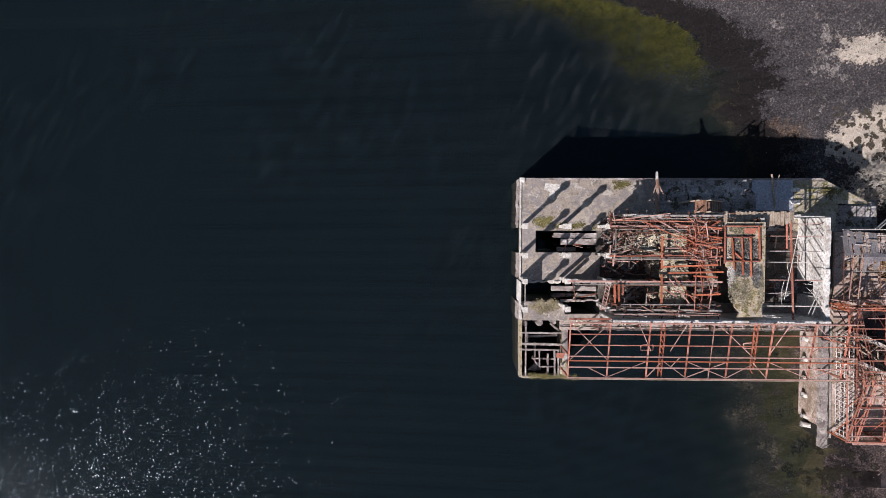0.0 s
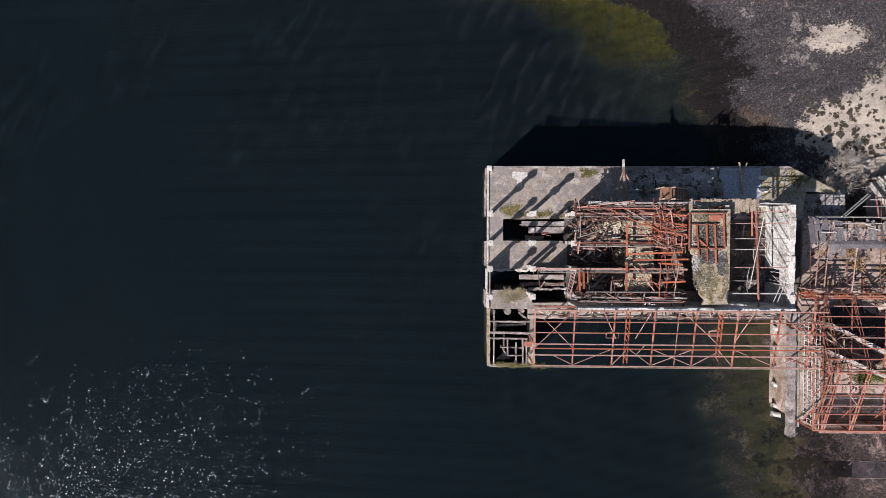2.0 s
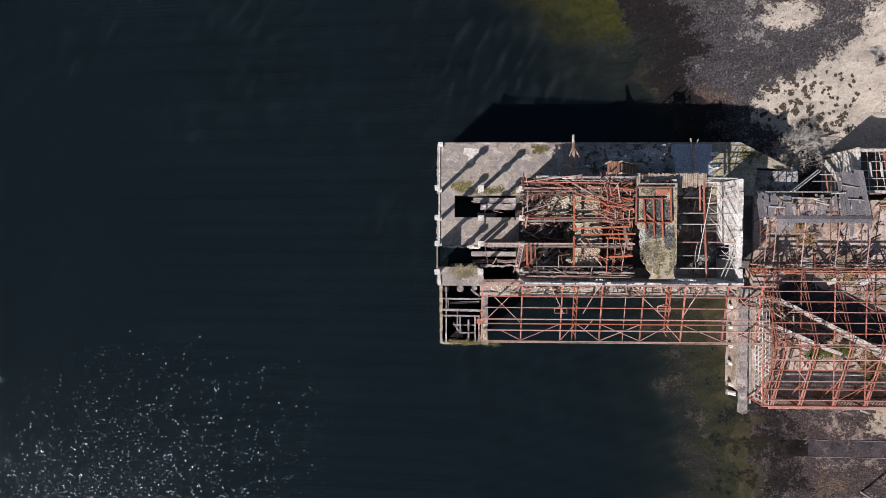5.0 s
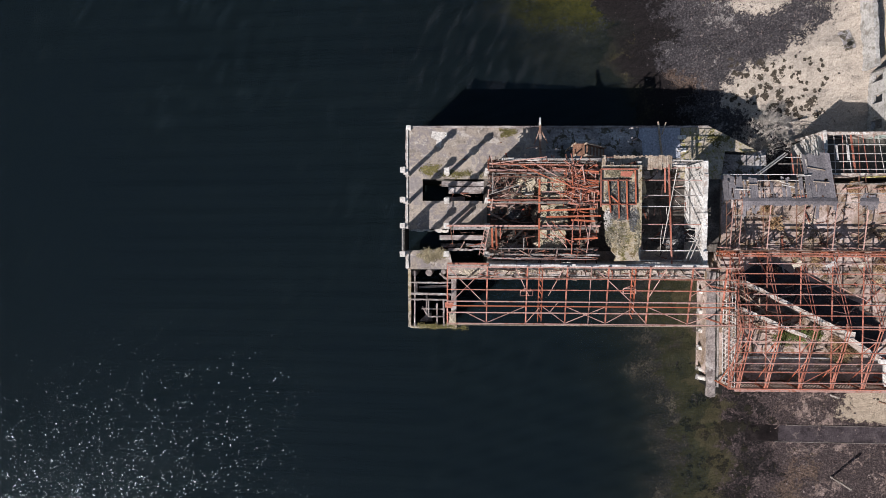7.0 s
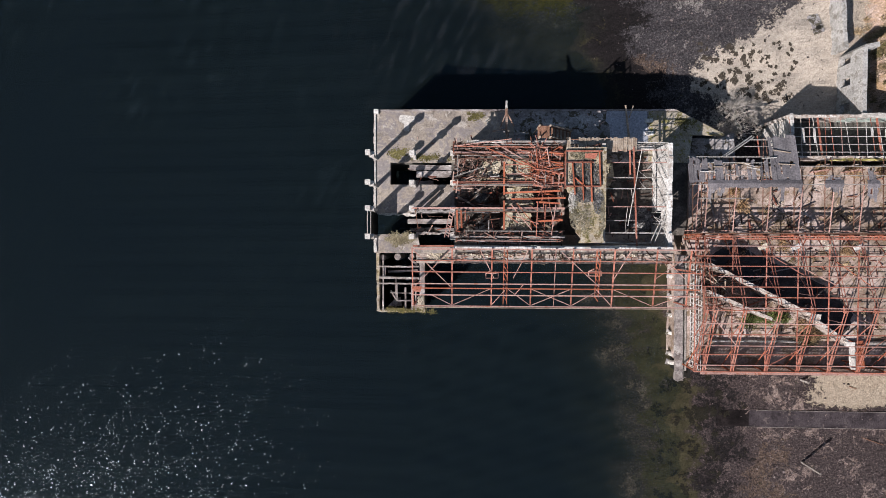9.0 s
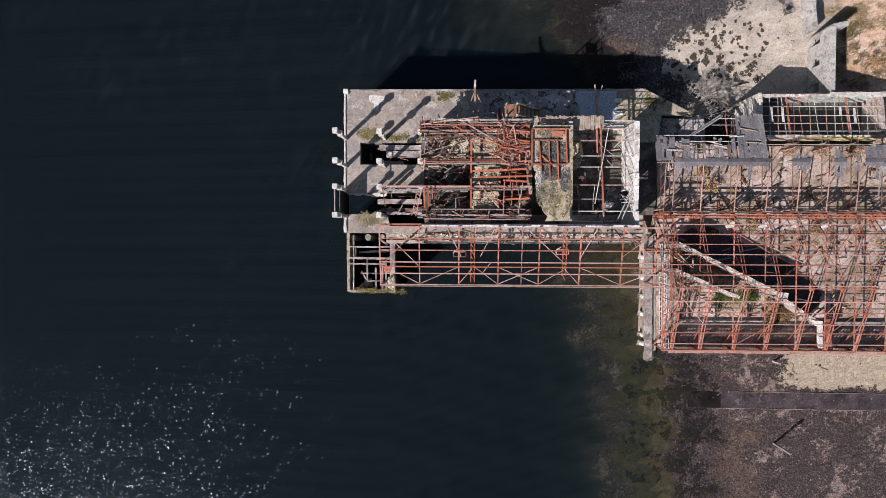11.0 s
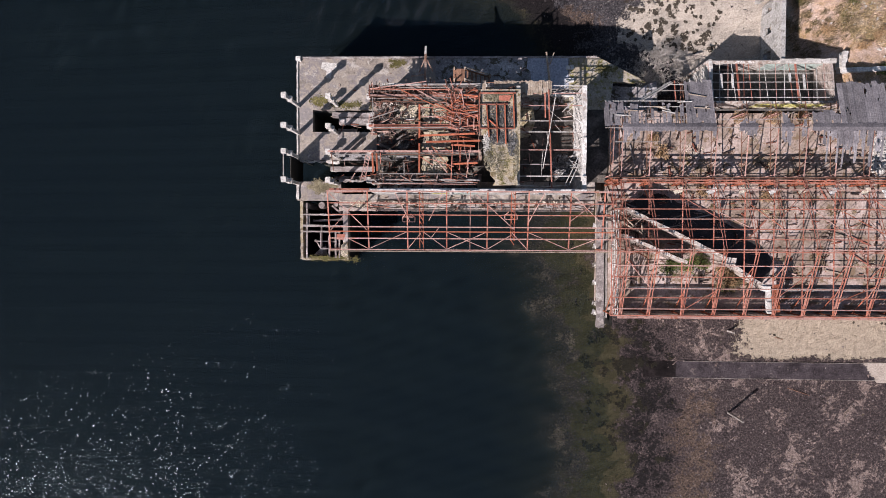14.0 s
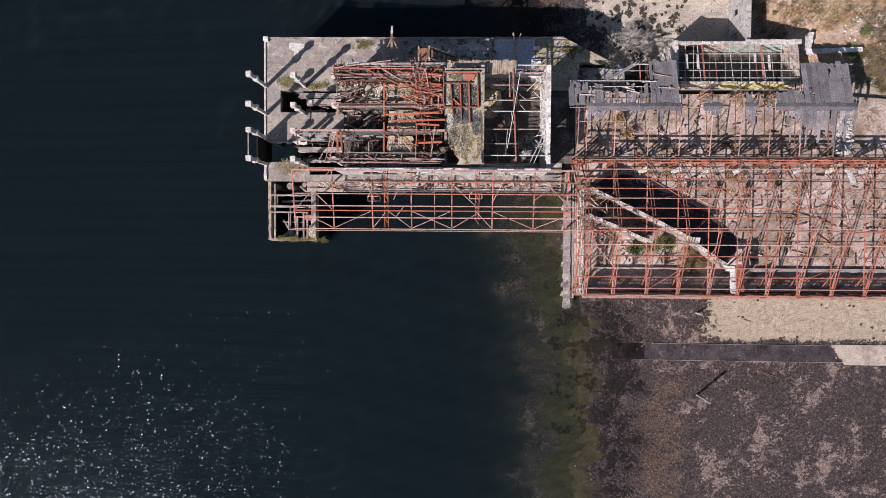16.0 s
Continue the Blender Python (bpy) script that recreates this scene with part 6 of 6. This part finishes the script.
# torn strips hanging down the south slope
for x0, x1, y, gap in ((24.75, 25.9, -6.75, 0.1), (27.4, 28.6, -6.35, 0.5), (29.7, 31.4, -6.65, 0.15), (33.05, 34.3, -6.65, 0.05), (36.1, 36.9, -6.8, 0.1), (37.5, 37.9, -6.8, 0.0), (38.4, 40.2, -6.9, 0.12), (40.2, 44.0, -7.35, 0.1)):
    x = x0
    while x < x1 - 0.08:
        w = rr.uniform(0.14, 0.36)
        if rr.random() > gap:
            sheet(x, min(x + w, x1), -6.05, y + rr.gauss(0, 0.3), 0.16, rr.uniform(0, 0.02), int(rr.random() < 0.35))
        x += w + 0.02
for k in range(7):
    x = 39.4 + 0.62 * k + rr.uniform(-0.15, 0.15)
    sheet(x, x + rr.uniform(0.1, 0.2), -6.05, rr.uniform(-9.0, -7.8), 0.15)
CAP = surface("ridge_cap", [(0.11, 0.10, 0.11), (0.17, 0.155, 0.165)], 1.3, 9, 0.75, stain=(0.23, 0.21, 0.2), spread=0.3, vary=0.2)
def ridge_cap(x0, x1):
    """A folded ridge piece with nibbled edges."""
    n = max(2, int((x1 - x0) / 0.18))
    v, f = [], []
    for i in range(n + 1):
        x, a, b = x0 + (x1 - x0) * i / n, -6.26 + rr.uniform(-0.09, 0.06), -5.74 + rr.uniform(-0.05, 0.07)
        v += [(x, a, zn(a) + 0.13), (x, -6.0, 7.41 + rr.uniform(-0.01, 0.01)), (x, b, zn(b) + 0.13)]
    for i in range(n):
        f += [(3 * i, 3 * i + 3, 3 * i + 4, 3 * i + 1), (3 * i + 1, 3 * i + 4, 3 * i + 5, 3 * i + 2)]
    m = len(v)
    v += [(x, y, z - 0.012) for x, y, z in v]
    return part("ridge_cap", Geo().add(v, f + [tuple(k + m for k in q[::-1]) for q in f]), CAP, sheets)


for x0, x1 in ((24.65, 26.5), (26.52, 28.4), (28.42, 30.2), (30.22, 31.4), (33.0, 34.35), (36.0, 36.9), (38.2, 40.0), (40.02, 41.9), (41.92, 43.95)):
    ridge_cap(x0, x1)
rr = random.Random(23)
for k in range(9):
    x = rr.uniform(24, 30)
    y = rr.uniform(-5.2, -3.4 if x > 28 else -4.2)
    solid("loose_batten", Geo().bar((x, y, zn(y) + 0.2), (x + rr.uniform(0.4, 1.4), y + rr.uniform(-0.25, 0.25), zn(y) + 0.2), 0.06, 0.04), WHITE if k % 2 else WOOD, "loose pale batten on the low roof", "batten", "loose battens")
for p, q in (((26.0, -3.95, 6.6), (28.8, -2.2, 5.2)), ((26.3, -3.9, 6.6), (28.9, -2.3, 5.3))):
    solid("loose_pole", Geo().tube([p, q], [0.06, 0.06], 6), PALE, "pale pole leaning on the low roof", "pole", "loose poles")
for x in (33.7, 36.1, 38.6):
    # laced posts under the low roof
    lp = thing("laced_post", (x, -4.9, FLOOR_Z), "rusty laced steel post under the low roof", "post", "laced posts")
    for dx in (-0.14, 0.14):
        part("flange", Geo().joist((x + dx, -4.9, FLOOR_Z), (x + dx, -4.9, 6.75), 0.12, 0.14, 0.02), PINK, lp)
    for j in range(6):
        part("lacing", Geo().bar((x - 0.14, -4.9, FLOOR_Z + 0.1 + 0.36 * j), (x + 0.14, -4.9, FLOOR_Z + 0.44 + 0.36 * j), 0.05), RUST, lp)
solid("hip_rafter", Geo().joist((28.7, -2.4, 6.2), (28.7, -4.0, 6.6), 0.1, 0.14, 0.02), RED, "rust-red rafter end at the roof edge", "rafter")

solid("lower_yard", Geo().prism([(24.75, -4.1), (28.6, -4.1), (28.4, -1.6), (27.2, -2.1), (24.75, -2.0)], -0.5, 3.1), DIM, "low grey slab between the pier and the shed", "slab", kind="structure")

# ---- roofless brick store against the north side ----
store = thing("roofless_store", (35.8, -2.6, 0.8), "roofless whitewashed brick store with bare roof bars", "store")
HX0, HX1, HY0, HY1, HT = 31.55, 41.0, -4.0, -0.5, 5.8
hz = lambda y: HT - 0.7 * (y - HY0) / (HY1 - HY0)
north_side = part("wall", Geo().rough((HX0, HY1 - 0.2, 2.7), (HX1, HY1 - 0.2, 2.7), 0.2, 4.8, 0.02, 0.4, rr), CHALKY, store)
south_side = part("wall", Geo().rough((HX0, HY0 + 0.12, 3.05), (HX1, HY0 + 0.12, 3.05), 0.16, 5.5, 0.02, 0.4, rr), CHALKY, store)
part("wall", Geo().rough((HX0 + 0.25, HY0 + 0.25, 2.85), (HX0 + 0.25, HY1 - 0.31, 2.5), 0.26, 5.2, 0.02, 0.4, rr), PALE, store)
part("wall", Geo().rough((HX1 - 0.2, HY0 + 0.25, 2.95), (HX1 - 0.2, HY1 - 0.31, 2.5), 0.2, 5.2, 0.03, 0.4, rr), ROSE, store)
part("coping", Geo().rough((37.0, HY1 - 0.16, 5.14), (HX1 + 0.15, HY1 - 0.16, 5.14), 0.34, 0.14, 0.03, 0.4, rr), PALE, store, "broad broken coping")
part("store_floor", Geo().box(HX0 + 0.3, HY0 + 0.22, 2.9, HX1 - 0.3, HY1 - 0.3, 3.1), DARK, store)
part("paint", Geo().box(36.1, HY1 - 0.345, 3.4, 40.3, HY1 - 0.325, 4.95), TEAL, north_side, "pale green paint with graffiti")
part("paint", Geo().box(32.8, HY1 - 0.345, 3.8, 34.2, HY1 - 0.325, 4.9), BLACK, north_side, "dark graffiti")
part("paint", Geo().box(35.0, HY0 - 0.012, 4.55, 40.2, HY0 + 0.008, 5.7), YELLOW, south_side, "yellow graffiti band")
for y in (-3.5, -2.9, -2.3, -1.6):
    part("roof_bar", Geo().angle((HX0 + 0.3, y, hz(y) - 0.05), (HX1 - 0.25, y, hz(y) - 0.05), 0.075), PALE, store)
for k in range(15):
    x = 31.7 + k * 0.6
    part("rafter", Geo().angle((x, HY0 + 0.2, HT - 0.12), (x + 0.05 + rr.uniform(-0.15, 0.25), HY1 - 0.3, hz(HY1) - 0.1), 0.055), RED if k in (4, 5, 10) else (PINK, PALE)[k % 2], store)
for x, y0, y1 in ((32.47, -2.78, -1.67), (33.3, -2.78, -1.67), (37.57, -2.28, -1.6), (38.6, -2.9, -1.74)):
    part("board", Geo().rough((x, y0, hz(y0) + 0.03), (x + 0.02, y1, hz(y1) + 0.03), 0.16, 0.05, 0.01, 0.3, rr), WHITE, store, "white board across the bars")
for x in (33.8, 38.2):
    part("girder", Geo().joist((x, HY0 + 0.2, 5.62), (x, HY1 - 0.3, 4.98), 0.15, 0.2, 0.03), RED, store)
garden = thing("garden_wall", (44, -1.2, 2.0), "low whitewashed garden wall with a tall broken end", "wall", kind="structure")
part("wall", Geo().rough((42.1, -1.12, 3.3), (46.2, -1.0, 3.3), 0.32, 2.3, 0.02, 0.5, rr), WHITE, garden)
part("wall", Geo().rough((42.12, -0.95, 3.3), (42.4, 0.3, 3.3), 0.32, 2.3, 0.05, 0.3, rr), PALE, garden, "tall broken stub of whitewashed wall")

# ---- gabled ruin wall running north ----
RENDER = surface("grey_cement_render", [(0.24, 0.23, 0.22), (0.36, 0.345, 0.33), (0.44, 0.425, 0.41)], 0.9, 7, 0.9, stain=(0.20, 0.185, 0.165), spread=0.2)
ruin = thing("ruin_wall", (37.3, 2, 0.3), "grey rendered ruin wall with empty window openings", "ruin wall", kind="structure")
part("wall", wall_with_holes("y", 37.3, -0.85, 4.55, 0.3, 4.95, 0.34, [(3.75, 4.4, 2.3, 3.5), (2.05, 2.75, 2.3, 3.5), (0.0, 0.7, 2.3, 3.5)]), RENDER, ruin)
part("return_wall", Geo().rough((37.3, 4.55, 2.6), (38.4, 4.75, 2.6), 0.34, 4.6, 0.03, 0.3, rr), RENDER, ruin)
part("low_wall", Geo().rough((36.75, 4.8, 1.9), (36.3, 11.5, 1.9), 0.34, 3.3, 0.05, 0.4, rr), RENDER, ruin)

sump = thing("sump_cover", (35.35, 7.2, 0.9), "grey concrete slab with a round sump on the sand", "slab")
zs_n, zs_s = float(ground_height(np.array(35.1), np.array(8.0))), float(ground_height(np.array(35.55), np.array(6.5)))
part("slab", Geo().rough((35.1, 8.0, zs_n - 0.12), (35.55, 6.5, zs_s - 0.12), 0.85, 0.5, 0.03, 0.4, rr), DIM, sump)
# no hole is cut: a black disc paints the dark inside
part("pit", Geo().tube([(35.42, 6.95, zs_s), (35.42, 6.95, zs_s + 0.16)], [0.17, 0.17], 12), TIDE_SHADE, sump, "black disc painted for the sump's dark inside")

# ---- slipway with rails ----
SAND = surface("dry_sandy_concrete", [(0.24, 0.195, 0.165), (0.38, 0.32, 0.275), (0.46, 0.40, 0.35)], 0.8, 9, 0.9, stain=(0.2, 0.155, 0.13), spread=0.26)
slip = thing("slipway", (38, -25.3, 0.2), "concrete slipway with two rails, wet at its foot", "slipway", kind="structure")


def strip(y0, y1, x0, x1, up, name, material, thick=0.3):
    g, v, f = Geo(), [], []
    n = int((x1 - x0) / 1.0) + 1
    for i in range(n + 1):
        x = x0 + (x1 - x0) * i / n
        z = float(ground_height(np.array(x), np.array((y0 + y1) / 2))) + up
        v += [(x, y0, z), (x, y1, z), (x, y1, z - thick), (x, y0, z - thick)]
    for i in range(n):
        for k in range(4):
            f.append((4 * i + k, 4 * i + (k + 1) % 4, 4 * i + 4 + (k + 1) % 4, 4 * i + 4 + k))
    return part(name, g.add(v, f + [(3, 2, 1, 0), tuple(range(4 * n, 4 * n + 4))]), material, slip)


strip(-25.95, -24.55, 28.6, 31.3, 0.025, "bed", WETBED)
strip(-25.95, -24.55, 31.3, 47.9, 0.03, "bed", SLIP)
for k in range(17):
    strip(-26.15 + 0.1 * k, -26.04 + 0.1 * k, 47.9 - 0.07 * k + rr.uniform(-0.12, 0.12), 60.0, 0.07, "slab", SAND)
strip(-24.55, -24.525, 32.0, 60, 0.075, "rail", GREY)
strip(-25.97, -25.945, 31.0, 60, 0.075, "rail", GREY)

# ---- things on the beach ----
def beach_post(x, y, h, lean, label):
    z = float(ground_height(np.array(x), np.array(y)))
    return solid("mooring_post", Geo().rough((x, y, z - 0.3), (x + lean, y - lean * 0.3, z + h), 0.15, 0.15, 0.012, 0.4, rr), GREY, label, "post", "mooring posts")


beach_post(35.75, -28.9, 2.4, 0.12, "weathered timber post standing on the beach")
beach_post(35.53, -21.89, 0.75, 0.25, "leaning timber post near the shed wall")
zb = lambda x, y: float(ground_height(np.array(x), np.array(y)))
for p, q in (((40.6, -26.7), (42.4, -27.3)), ((39.5, -22.4), (40.1, -22.6))):
    solid("driftwood", Geo().tube([(*p, zb(*p) + 0.05), (*q, zb(*q) + 0.05)], [0.035, 0.025], 6), BROWN, "thin piece of driftwood on the gravel", "driftwood", "driftwood")
rng = random.Random(77)
g = Geo()
for _ in range(14000):
    if rng.random() < 0.6:
        x, y = rng.uniform(25, 53), rng.uniform(-39, -20.5)
        if (-26.2 < y < -24.4 and rng.random() < 0.7) or (y > -24.4 and rng.random() < min(0.93, max(0.0, (x - 33) / 6))):
            continue
    else:
        x, y = rng.uniform(17, 36), rng.uniform(0.6, 16)
        if x > np.interp(y, *zip(*SANDY)) and rng.random() < 0.85:
            continue
    off = x - np.interp(y, *zip(*COAST))
    if off < 6.5 and rng.random() < 0.7:
        continue
    z = zb(x, y)
    if z > 0.3 or (z > 0.05 and rng.random() < 0.2):
        g.lump((x, y, z + 0.01), 0.022 + 0.075 * rng.random() ** 5, rng)
solid("stones", g, STONE, "scattered stones on the tidal gravel", "stones", kind="stuff")
g = Geo()
spots = [(30.2, 4.6, 0.5), (30.7, 5.3, 0.4), (28.4, 3.5, 0.4), (31.3, 2.7, 0.75), (33.0, 2.9, 0.5), (32.6, 2.1, 0.45), (27.0, 2.9, 0.35), (29.2, 3.0, 0.4), (29.6, 3.7, 0.4), (28.9, 4.6, 0.4), (30.4, 3.3, 0.4), (30.0, 2.2, 0.4), (31.9, 1.4, 0.45), (29.0, 5.6, 0.5), (27.8, 4.9, 0.4), (32.4, 3.5, 0.2), (33.4, 1.5, 0.4)]
spots += [(rng.uniform(26.5, 34), rng.uniform(1.2, 6.2), rng.uniform(0.06, 0.2)) for _ in range(75)]
spots += [(rng.uniform(34.5, 54), rng.uniform(-24.3, -20.6), rng.uniform(0.03, 0.09)) for _ in range(16)]
for cx, cy, r in ((a, b, 0.82 * c) for a, b, c in spots):
    lobes = [(cx + rng.gauss(0, r * 0.5), cy + rng.gauss(0, r * 0.5), r * rng.uniform(0.25, 0.6)) for _ in range(6)]
    for _ in range(int(60 + 620 * r * r)):
        x, y, k = rng.choice(lobes)
        a, d = rng.uniform(0, 6.283), k * rng.random() ** 0.5
        x, y = x + d * math.cos(a), y + d * math.sin(a)
        g.lump((x, y, zb(x, y) + 0.02), rng.uniform(0.025, 0.075), rng, 0.4)
solid("weed_clumps", g, surface("dry_seaweed", [(0.045, 0.036, 0.028), (0.095, 0.078, 0.06)], 3, 12, 0.95, vary=0.3), "brown clumps of dried seaweed on the sand", "seaweed", kind="stuff")
# wet weed in the shallows beside the quay
g, rw = Geo(), random.Random(83)
for _ in range(46):
    cx, cy, r = rw.gauss(26.6, 1.5), rw.uniform(-33.0, -20.6), rw.uniform(0.12, 0.5)
    lobes = [(cx + rw.gauss(0, r * 0.6), cy + rw.gauss(0, r * 0.6), r * rw.uniform(0.25, 0.6)) for _ in range(6)]
    for _ in range(int(50 + 420 * r * r)):
        x, y, k = rw.choice(lobes)
        a, d = rw.uniform(0, 6.283), k * rw.random() ** 0.5
        x, y = x + d * math.cos(a), y + d * math.sin(a)
        g.lump((x, y, zb(x, y) + 0.02), rw.uniform(0.03, 0.09), rw, 0.4)
solid("wet_weed", g, surface("wet_bladder_weed", [(0.008, 0.007, 0.004), (0.024, 0.019, 0.009)], 3, 12, 0.8, vary=0.3), "dark wet weed clumps in the shallows beside the quay", "seaweed", kind="stuff")
for k, (x, y, rx, ry, n) in enumerate(((41.0, 3.0, 2.4, 2.6, 1700), (44.5, 2.6, 2.6, 1.8, 1700), (48.6, 2.8, 2.6, 3.4, 1800), (45.5, 5.8, 3.6, 2.0, 1500), (40.3, 6.6, 1.8, 2.0, 900), (48.2, -2.2, 1.8, 2.0, 1500), (52.0, 0.5, 2.0, 4.0, 1200), (46.6, -2.6, 0.9, 1.6, 700))):
    weeds("dry_grass", x, y, rx, ry, None, int(1.7 * n), 0.30, STRAW, "dry orange-brown grass on the bank", 5 + k)
weeds("dry_grass", 46.0, -1.2, 0.9, 0.25, None, 260, 0.35, GREEN, "green weeds along the low wall", 17)
for k, (x, y, rx, ry, n) in enumerate(((47.5, 1.2, 2.6, 1.4, 120), (50.5, 2.6, 2.4, 2.4, 160), (44.0, 3.6, 2.4, 1.6, 70), (47.0, -2.4, 1.2, 1.8, 90))):
    rs, g = random.Random(600 + k), Geo()
    for _ in range(n):
        px, py = x + rs.gauss(0, rx * 0.5), y + rs.gauss(0, ry * 0.5)
        g.lump((px, py, zb(px, py) + 0.03), rs.uniform(0.03, 0.14), rs)
    solid("bank_stones", g, PALE, "pale broken stones scattered over the grass bank", "stones", kind="stuff")
for k, (x, y, h) in enumerate(((43.6, 0.6, 0.6), (44.8, 1.4, 0.8), (46.3, 0.3, 0.7), (41.4, 2.2, 0.7), (48.6, -0.4, 0.7), (42.8, 4.4, 0.8), (46.6, 3.0, 0.6))):
    shrub(x, y, zb(x, y), h, 0.55, 26, BRACKEN, (BRACKEN, GREEN)[k % 3 == 2], "dry tangled shrub on the grass bank", 540 + k, "shrubs on the bank")
heap("rubble", 44.9, -7.7, 0.7, 1.5, FLOOR_Z, 0.3, 900, 0.1, PALE, "pale rubble at the broken roof edge", 301)


# ---- bare shrub beside the pier ----
def bare_tree(x, y, z, high, seed):
    rng = random.Random(seed)
    t = thing("bare_tree", (x, y, z), "leafless grey shrub with fine spreading twigs", "tree")
    trunk, limbs, twigs = Geo(), Geo(), Geo()

    def grow(p, d, l, r, level):
        pts, rad = [p.copy()], [r]
        for j in range(3):
            d = (d + Vector((rng.uniform(-0.25, 0.25), rng.uniform(-0.25, 0.25), rng.uniform(-0.1, 0.16)))).normalized()
            p = p + d * (l / 3)
            pts.append(p.copy())
            rad.append(r * (1 - 0.25 * (j + 1)))
        (trunk if level == 0 else limbs if level < 3 else twigs).tube(pts, rad, 6 if level < 2 else 3)
        if level < 5:
            for _ in range(5 if level == 0 else 3):
                a = rng.uniform(0, 6.283)
                s = Vector((math.cos(a), math.sin(a), rng.uniform(-0.1, 0.5))) * rng.uniform(0.5, 1.0)
                grow(pts[rng.choice((1, 2, 3, 3))], (d * 0.8 + s).normalized(), l * rng.uniform(0.6, 0.82), max(0.012, r * 0.6), level + 1)

    for _ in range(6):
        a = rng.uniform(0, 6.283)
        grow(Vector((x, y, z - 0.1)), Vector((0.6 * math.cos(a), 0.6 * math.sin(a), 1)).normalized(), high * 0.34, 0.09, 0)
    part("trunk", trunk, TWIG, t)
    part("branching", limbs, TWIG, t)
    part("crown", twigs, TWIG, t)


bare_tree(28.6, -0.75, zb(28.6, -0.75), 3.7, 9)
